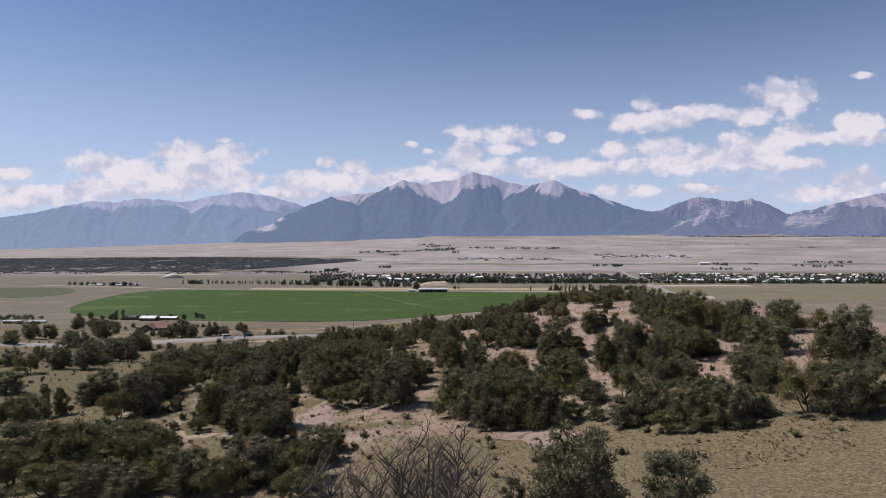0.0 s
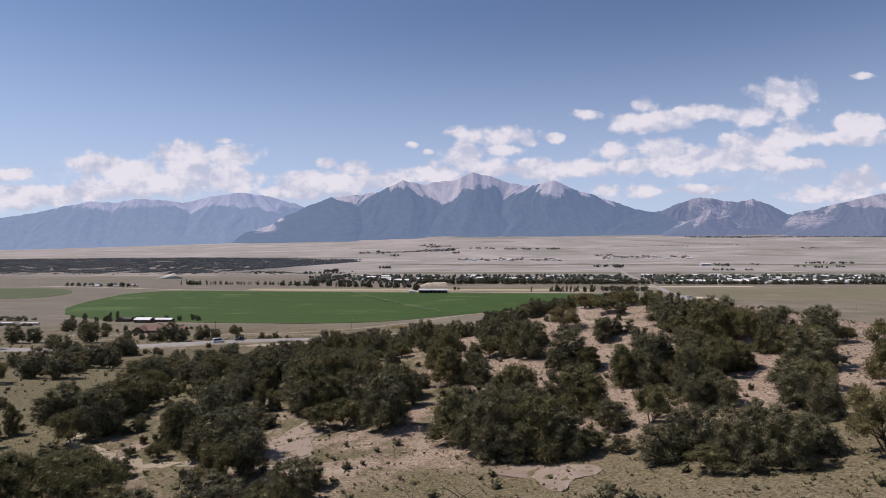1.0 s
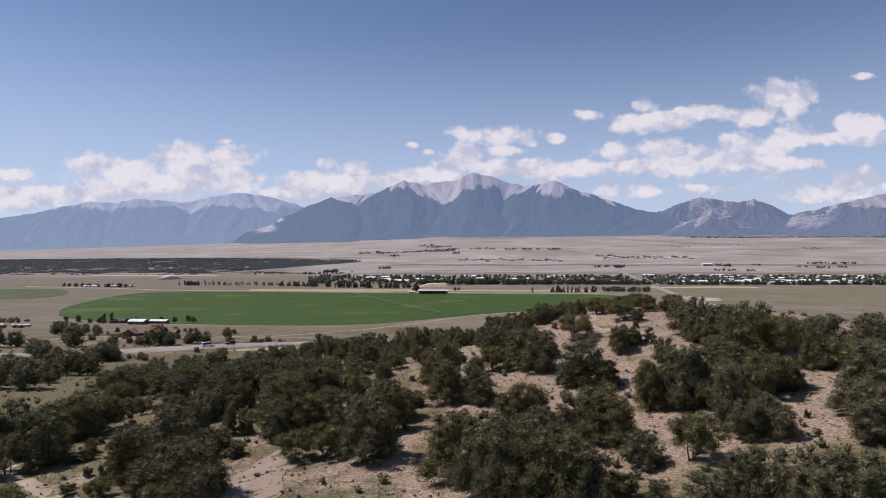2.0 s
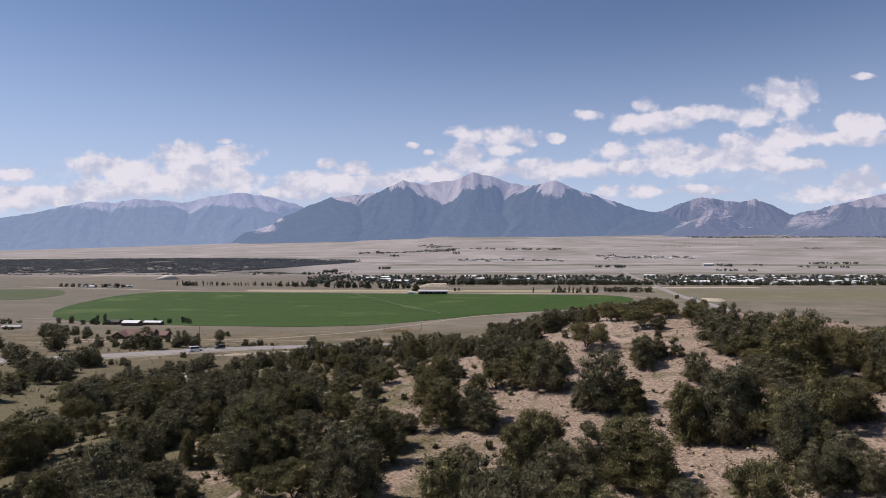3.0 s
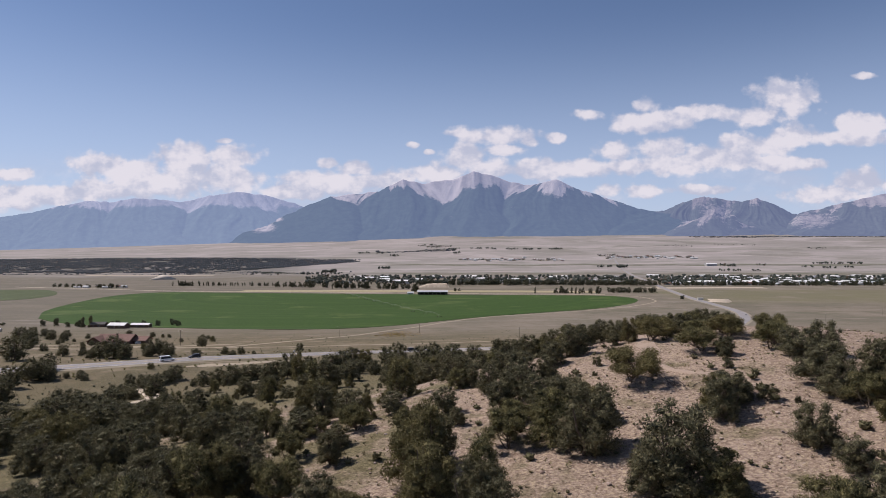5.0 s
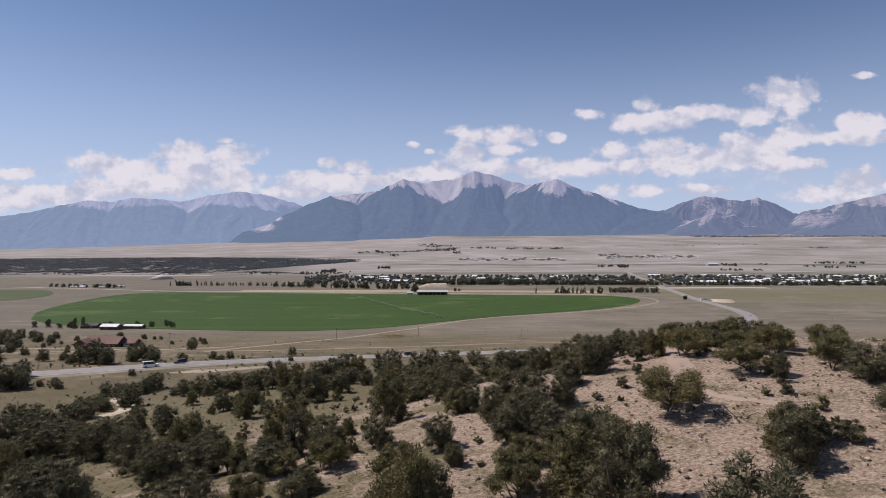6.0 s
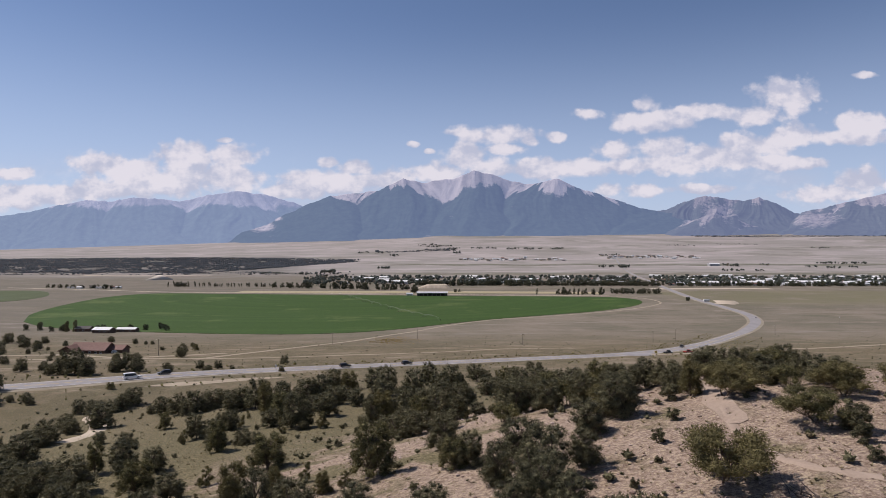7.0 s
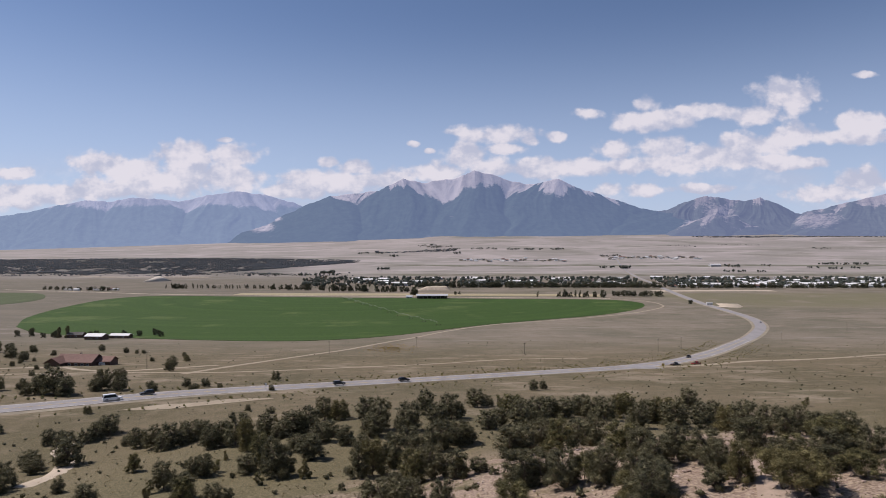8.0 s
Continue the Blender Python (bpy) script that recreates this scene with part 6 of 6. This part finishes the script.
# clumps and hedges on the bench: distance, from and to across, how many, height
BENCH_TREES = [(3546, 338, 477, 30, 9), (3546, 492, 522, 5, 9), (3546, 566, 640, 16, 9), (3565, 227, 286, 10, 9), (3545, 33, 92, 12, 9), (3564, 137, 212, 12, 9), (3698, -137, -28, 20, 9), (3631, -88, 48, 30, 9), (3348, -262, -220, 12, 10), (3419, 46, 89, 12, 10), (3468, -441, -359, 12, 9), (3438, -356, -269, 5, 7), (2543, -449, -402, 26, 13), (2780, -266, -216, 20, 11), (2858, 644, 727, 14, 10), (2832, 739, 778, 18, 13)]
BENCH_HEDGES = [(2914, 1201, 1261, 16, 11), (2942, 1384, 1403, 4, 10), (2859, 1533, 1568, 6, 10), (3028, 1664, 1803, 26, 10), (3028, 1828, 1884, 16, 11), (2806, 1585, 1631, 8, 10), (2832, 1694, 1729, 6, 10), (2663, 1094, 1182, 14, 9), (2663, 1215, 1253, 6, 9), (3582, 1949, 2053, 16, 7), (3343, 770, 868, 22, 7), (3263, 847, 1241, 34, 6), (3186, 83, 574, 34, 6), (2434, -689, -368, 40, 9), (3658, 1181, 1365, 14, 7), (3696, 1503, 1750, 16, 6)]
for y0, x0, x1, count, tall in BENCH_TREES + BENCH_HEDGES:
    for _ in range(count):
        spots.append((rngs.uniform(x0, x1), y0 + rngs.gauss(0, 10), rngs.uniform(0.75, 1.25) * tall))
# leaf tones shifted towards blue to imitate haze at this distance
M_TOWN_LEAF = foliage_material("town_leaves", (0.050, 0.060, 0.050), (0.085, 0.095, 0.075), (0.078, 0.082, 0.064), 0.15)
scatter("town_greenery", M_TOWN_LEAF, spots, crown_shape, "dark shade trees among far houses", "trees")
tree_row((0, 1, 2), (-668, 1700), (-605, 1690), 12, 9, 14, 8)
tree_row((2, 2, 0), (-600, 1700), (-400, 1690), 26, 7, 11, 4)
tree_row((0, 1), (-405, 1640), (-270, 1620), 12, 11, 15, 8)
tree_row((0, 1, 2), (-258, 1590), (-165, 1575), 16, 12, 16, 7)
tree_row((0, 1), (-150, 1560), (-58, 1555), 8, 11, 14, 5)
tree_row((0, 1), (-62, 1450), (-50, 1445), 3, 11, 13, 4)
tree_row((0, 4), (22, 1470), (40, 1465), 3, 6, 8, 3)
tree_row((2, 0), (184, 1392), (190, 1390), 1, 12, 13, 1)
tree_row((0, 2, 0), (226, 1392), (318, 1386), 13, 10, 15, 4)
tree_row((0, 4), (340, 1420), (436, 1410), 15, 9, 12, 5)
tree_row((4, 4), (420, 1225), (424, 1222), 2, 6, 7, 2)
tree_row((0, 1), (-930, 1640), (-745, 1610), 22, 6, 10, 9)
for x, y, tall in ((-366, 738, 11), (-360, 742, 12), (-372, 748, 9)):
    valley_trees.plant(3, x, y, tall, x)
tree_row((4, 4), (-345, 752), (-270, 752), 9, 4, 7, 4)
tree_row((4, 4), (-420, 760), (-370, 745), 6, 5, 8, 6)

# far woodland on the mesa and along the mountains' feet
def clump_shape(r):
    return ball(0.5, Vector((0, 0, 0.25)), r, 0.62, 1)


spots = []
rngw = random.Random(13)
while len(spots) < 25000:
    s = rngw.uniform(-0.84, -0.13)
    deep = min(1.0, (-0.13 - s) / 0.24)
    y = rngw.uniform(3130 - 620 * deep, 3215 + 150 * deep) if rngw.random() < 0.94 else rngw.uniform(2380, 2600)
    open_land = float(wander(s * y / 30, y / 60, 5) * 0.45 + wander(s * y / 13, y / 30, 6) * 0.55)
    if open_land < (0.61 if y > 2900 else 0.50 if y > 2600 else 0.40) and rngw.random() < 0.25 + 1.6 * deep:
        spots.append((s * y + rngw.gauss(0, 12), y, rngw.uniform(3.5, 8)))
while len(spots) < 25600:
    s, y = (rngw.uniform(0.33, 0.68), rngw.uniform(3960, 4040)) if len(spots) % 3 else (rngw.uniform(-0.10, 0.02), rngw.uniform(3480, 3560))
    if float(wander(s * 26, y / 60, 9)) > 0.45:
        spots.append((s * y, y, rngw.uniform(5, 9)))
# slate-blue instead of olive: haze painted into the woodland's base colour
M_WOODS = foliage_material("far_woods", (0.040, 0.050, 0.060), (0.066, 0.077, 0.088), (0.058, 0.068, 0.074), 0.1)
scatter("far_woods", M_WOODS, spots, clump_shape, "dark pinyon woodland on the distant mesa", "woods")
spots = []
while len(spots) < 700:
    y = rngw.uniform(640, 830)
    x = -rngw.uniform(0.60, 0.80) * y
    spots.append((x, y, rngw.uniform(2.5, 5)))
spots = [s for s in spots if (s[0] + 530) ** 2 / 4000 + (s[1] - 760) ** 2 / 900 < 1.2 or s[1] < 650]
scatter("slope_junipers", M_SCALE, spots, bush_shape, "far junipers on the bare slope", "shrubs")


# ---- centre-pivot sprinkler ----
M_GALV = simple_material("dull_galvanised_pipe", (0.15, 0.165, 0.13), (0.22, 0.235, 0.19), 1.0, 0.6)


def sprinkler(a, b, spans):
    a, b = Vector((*a, 0)), Vector((*b, 0))
    ob = tagged(new("pivot_sprinkler"), "long wheeled irrigation boom across the green field", "irrigation boom")
    ob.location = (a.x, a.y, height(a.x, a.y))
    d = b - a
    for k in range(spans):
        p, q = d * (k / spans), d * ((k + 1) / spans)
        vs, fs = [], []
        steps = 6
        for j in range(steps):
            u, w = j / steps, (j + 1) / steps
            z0, z1 = 3.6 + 1.3 * math.sin(math.pi * u), 3.6 + 1.3 * math.sin(math.pi * w)
            pa, pb = p.lerp(q, u), p.lerp(q, w)
            ha, hb = (height(a.x + v.x, a.y + v.y) - ob.location.z for v in (pa, pb))
            tube(vs, fs, (pa.x, pa.y, z0 + ha), (pb.x, pb.y, z1 + hb), 0.13, 0.13, 5)
            tube(vs, fs, (pa.x, pa.y, z0 - 0.9 + ha), (pb.x, pb.y, z1 - 0.9 + hb), 0.05, 0.05, 4)
            tube(vs, fs, (pa.x, pa.y, z0 - 0.9 + ha), (pb.x, pb.y, z1 + hb), 0.04, 0.04, 4)
        part_mesh("pipe_span", mesh_of("pipe_span", vs, fs, M_GALV), ob)
        h = height(a.x + q.x, a.y + q.y) - ob.location.z
        vs, fs = [], []
        side = Vector((-d.y, d.x, 0)).normalized()
        for s in (-2.2, 2.2):
            foot = q + side * s
            tube(vs, fs, (foot.x, foot.y, h + 0.6), (q.x, q.y, h + 3.6), 0.09, 0.07, 5)
        tube(vs, fs, tuple(q + side * -2.4 + Vector((0, 0, h + 0.7))), tuple(q + side * 2.4 + Vector((0, 0, h + 0.7))), 0.09, 0.09, 5)
        tower = part_mesh("tower", mesh_of("tower", vs, fs, M_GALV), ob)
        for s in (-2.2, 2.2):
            bm = bmesh.new()
            foot = q + side * s
            m = Matrix.Translation((foot.x, foot.y, h + 0.75)) @ d.to_track_quat("Z", "Y").to_matrix().to_4x4()
            bmesh.ops.create_cone(bm, cap_ends=True, segments=14, radius1=0.6, radius2=0.6, depth=0.32, matrix=m)
            part("wheel", bm, M_OPEN, tower, "black rubber wheel")


sprinkler((-204, 1392), (-2, 872), 11)

# ---- poles, signs ----
M_POLE = bark_material("weathered_pole", (0.10, 0.08, 0.065), (0.20, 0.165, 0.135))


def utility_pole(x, y, tall, turn):
    ob = tagged(new("utility_pole"), "weathered wooden utility pole with crossarm", "pole", "utility poles")
    vs, fs = [], []
    tube(vs, fs, (0, 0, -0.5), (0, 0, tall), 0.17, 0.11, 8)
    part_mesh("pole", mesh_of("pole", vs, fs, M_POLE), ob)
    bm = bmesh.new()
    box(bm, -1.2, -0.07, tall - 0.7, 1.2, 0.07, tall - 0.52)
    part("crossarm", bm, M_POLE, ob)
    for s in (-1.05, 0.0, 1.05):
        bm = bmesh.new()
        bmesh.ops.create_cone(bm, cap_ends=True, segments=8, radius1=0.07, radius2=0.05, depth=0.22, matrix=Matrix.Translation((s, 0, tall - 0.41 if s else tall + 0.11)))
        part("insulator", bm, M_TRIM, ob)
    set_down(ob, x, y, turn)


for x, y, tall, turn in ((-77, 573, 8.6, 20), (-149, 446, 9, 20), (-18, 640, 8, 20), (162, 590, 9.5, 40), (189, 618, 9.5, 40), (307, 695, 9, 40), (432, 804, 9.5, 40), (60, 560, 8, 30), (560, 900, 9, 40)):
    utility_pole(x, y, tall, turn)


def road_sign(x, y, tall, w, h, mat, label):
    ob = tagged(new("road_sign"), label, "sign")
    vs, fs = [], []
    tube(vs, fs, (0, 0, -0.3), (0, 0, tall - 0.1), 0.05, 0.05, 6)
    part_mesh("post", mesh_of("sign_post", vs, fs, M_POLE), ob)
    bm = bmesh.new()
    box(bm, -w / 2, -0.1, tall - h, w / 2, -0.06, tall, 0.01)
    part("panel", bm, mat, ob)
    set_down(ob, x, y, 0)


road_sign(118, 447, 2.6, 1.4, 1.4, M_LINE_Y, "yellow diamond warning sign by the junction")
road_sign(-62, 352, 2.4, 0.9, 0.9, M_LINE, "small white road sign on the verge")
bm = bmesh.new()
box(bm, -5, -1.6, 0.7, 5, 1.6, 3.9, 0.1)
trailer = tagged(new("box_trailer"), "white box trailer on the gravel yard", "trailer")
part("body", bm, M_WALL["white"], trailer)
for x in (-3.4, -2.2, 3.2):
    bm = bmesh.new()
    bmesh.ops.create_cone(bm, cap_ends=True, segments=16, radius1=0.5, radius2=0.5, depth=2.9, matrix=Matrix.Translation((x, 0, 0.5)) @ Matrix.Rotation(radians(90), 4, "X"))
    part("wheel", bm, M_OPEN, trailer)
set_down(trailer, 448, 1205, 10)


# ---- vehicles ----
def paint(name, colour):
    mat, n = material(name)
    dust = n.noise(n.place(), 2.5, 4, 0.6)
    n.surface(n.mix(n.step(dust, 0.45, 0.75, 0.0, 0.12), colour, (0.30, 0.26, 0.21)), 0.28, 0.0, None, 0.5)
    return mat


M_PAINT = {"black": paint("black_car_paint", (0.012, 0.012, 0.014)), "white": paint("white_car_paint", (0.75, 0.75, 0.74)), "red": paint("red_car_paint", (0.32, 0.03, 0.025)), "silver": paint("silver_car_paint", (0.35, 0.36, 0.37))}
M_TYRE = simple_material("tyre_rubber", (0.018, 0.018, 0.018), (0.035, 0.034, 0.032), 6.0, 0.9)
M_RIM = simple_material("wheel_rim", (0.40, 0.40, 0.41), (0.55, 0.55, 0.56), 6.0, 0.35, 0.8)
M_LAMP = simple_material("headlamp_glass", (0.60, 0.60, 0.58), (0.72, 0.72, 0.70), 6.0, 0.15)
M_TAIL = simple_material("tail_lamp", (0.30, 0.015, 0.012), (0.40, 0.03, 0.02), 6.0, 0.2)


def loft(profile, half, inset, bevel):
    """A closed side outline (x, z) drawn out to both sides, its upper part drawn in."""
    bm = bmesh.new()
    top = max(z for _, z in profile)
    low = min(z for _, z in profile)
    sides = []
    for s in (-1, 1):
        sides.append([bm.verts.new((x, s * (half - inset * ((z - low) / (top - low)) ** 2), z)) for x, z in profile])
    bm.faces.new(sides[0])
    bm.faces.new(sides[1])
    k = len(profile)
    for i in range(k):
        bm.faces.new((sides[0][i], sides[0][(i + 1) % k], sides[1][(i + 1) % k], sides[1][i]))
    bmesh.ops.recalc_face_normals(bm, faces=bm.faces[:])
    bmesh.ops.bevel(bm, geom=[e for e in bm.edges], offset=bevel, segments=2, affect="EDGES", profile=0.6)
    return bm


def vehicle(kind, colour, label, x, y, turn, lift=0.45):
    """A car, van or pickup, its nose along +x."""
    ob = tagged(new({"suv": "car", "van": "van", "pickup": "pickup_truck"}[kind]), label, "car" if kind == "suv" else kind)
    long, half, tall = {"suv": (4.7, 0.93, 1.72), "van": (5.9, 1.0, 2.15), "pickup": (5.7, 0.98, 1.9)}[kind]
    a = long / 2
    body = [(-a, 0.42), (-a * 0.98, 0.95), (-a * 0.9, 1.05), (a * 0.36, 1.05), (a * 0.9, 0.88), (a, 0.70), (a, 0.40), (a * 0.8, 0.34), (-a * 0.8, 0.34)]
    part("body", loft(body, half, 0.08, 0.06), M_PAINT[colour], ob)
    if kind == "pickup":
        cab = [(-a * 0.12, 1.02), (-a * 0.08, tall - 0.05), (a * 0.02, tall), (a * 0.26, tall - 0.03), (a * 0.47, 1.02)]
    elif kind == "van":
        cab = [(-a * 0.97, 1.02), (-a * 0.95, tall - 0.08), (-a * 0.86, tall), (a * 0.30, tall - 0.03), (a * 0.56, 1.02)]
    else:
        cab = [(-a * 0.95, 1.02), (-a * 0.84, tall - 0.08), (-a * 0.7, tall), (a * 0.10, tall - 0.03), (a * 0.42, 1.02)]
    cabin = part("cabin", loft(cab, half - 0.06, 0.2, 0.05), M_PAINT[colour], ob)
    x0, x1 = cab[0][0], cab[-1][0]
    for s in (-1, 1):
        bm = bmesh.new()
        pts = [(x0 + 0.25, 1.1), (x0 + 0.4, tall - 0.2), (cab[3][0], tall - 0.2), (x1 - 0.25, 1.1)]
        vs = [bm.verts.new((px, s * (half - 0.06 - 0.2 * ((pz - 1.02) / (tall - 1.02)) ** 2 + 0.012), pz)) for px, pz in pts]
        bm.faces.new(vs)
        bmesh.ops.solidify(bm, geom=bm.faces[:], thickness=0.02)
        part("side_window", bm, M_GLASS, cabin, "dark tinted glass")
    for sx, top in ((1, cab[3]), (-1, cab[1])):
        foot = cab[-1] if sx > 0 else cab[0]
        bm = bmesh.new()
        lx, lz, hx, hz = foot[0] - 0.04 * sx, foot[1] + 0.08, top[0] + 0.02 * sx, top[1] - 0.08
        vs = [bm.verts.new(v) for v in ((lx + 0.03 * sx, -half + 0.18, lz), (lx + 0.03 * sx, half - 0.18, lz), (hx + 0.03 * sx, half - 0.3, hz), (hx + 0.03 * sx, -half + 0.3, hz))]
        bm.faces.new(vs)
        bmesh.ops.solidify(bm, geom=bm.faces[:], thickness=0.02)
        part("windscreen" if sx > 0 else "rear_window", bm, M_GLASS, cabin)
    if kind == "pickup":
        bm = bmesh.new()
        box(bm, -a * 0.92, -half + 0.12, 1.056, -a * 0.16, half - 0.12, 1.075)
        part("truck_bed", bm, M_OPEN, ob)
    for wx in (-a * 0.6, a * 0.62):
        for s in (-1, 1):
            bm = bmesh.new()
            m = Matrix.Translation((wx, s * (half - 0.1), 0.36)) @ Matrix.Rotation(radians(90), 4, "X")
            bmesh.ops.create_cone(bm, cap_ends=True, segments=18, radius1=0.36, radius2=0.36, depth=0.24, matrix=m)
            wheel = part("wheel", bm, M_TYRE, ob)
            bm = bmesh.new()
            m = Matrix.Translation((wx, s * (half + 0.015), 0.36)) @ Matrix.Rotation(radians(90), 4, "X")
            bmesh.ops.create_cone(bm, cap_ends=True, segments=12, radius1=0.21, radius2=0.21, depth=0.03, matrix=m)
            part("rim", bm, M_RIM, wheel)
    for s in (-1, 1):
        for sx, nm, mat in ((1, "headlight", M_LAMP), (-1, "tail_light", M_TAIL)):
            bm = bmesh.new()
            box(bm, sx * a - 0.03, s * (half - 0.22) - 0.14, 0.66, sx * a + 0.03, s * (half - 0.22) + 0.14, 0.82, 0.015)
            part(nm, bm, mat, ob)
    ob.matrix_basis = pose(x, y, height(x, y) + lift, 0, 0, turn)
    return ob


def on_road(y_wanted, lane):
    """A place on the highway: the lane's offset to the right of the line, and the line's bearing."""
    k = min(range(len(HIGHWAY) - 1), key=lambda i: abs(HIGHWAY[i].y - y_wanted))
    d = (HIGHWAY[k + 1] - HIGHWAY[k]).normalized()
    p = HIGHWAY[k] + Vector((d.y, -d.x)) * lane
    return p.x, p.y, math.degrees(math.atan2(d.y, d.x))


for y_at, lane, kind, colour, label, flip in (
        (326, 2.6, "van", "white", "white van on the highway", 0), (334, -2.6, "suv", "black", "black car on the highway", 180),
        (365, 2.6, "suv", "black", "black car on the highway", 0), (379, 2.6, "suv", "black", "dark car on the highway", 0),
        (520, -2.6, "pickup", "black", "dark pickup truck on the highway bend", 180), (905, 2.6, "suv", "silver", "silver car on the far bend", 0)):
    x, y, turn = on_road(y_at, lane)
    vehicle(kind, colour, label, x, y, turn + flip)
vehicle("pickup", "black", "black pickup truck parked on the side road", 131, 466, 25, 0.12)
vehicle("pickup", "red", "red pickup truck parked on the side road", 145, 473, 25, 0.12)
vehicle("suv", "white", "white car parked at the ranch house", -183, 468, 30, 0.1)
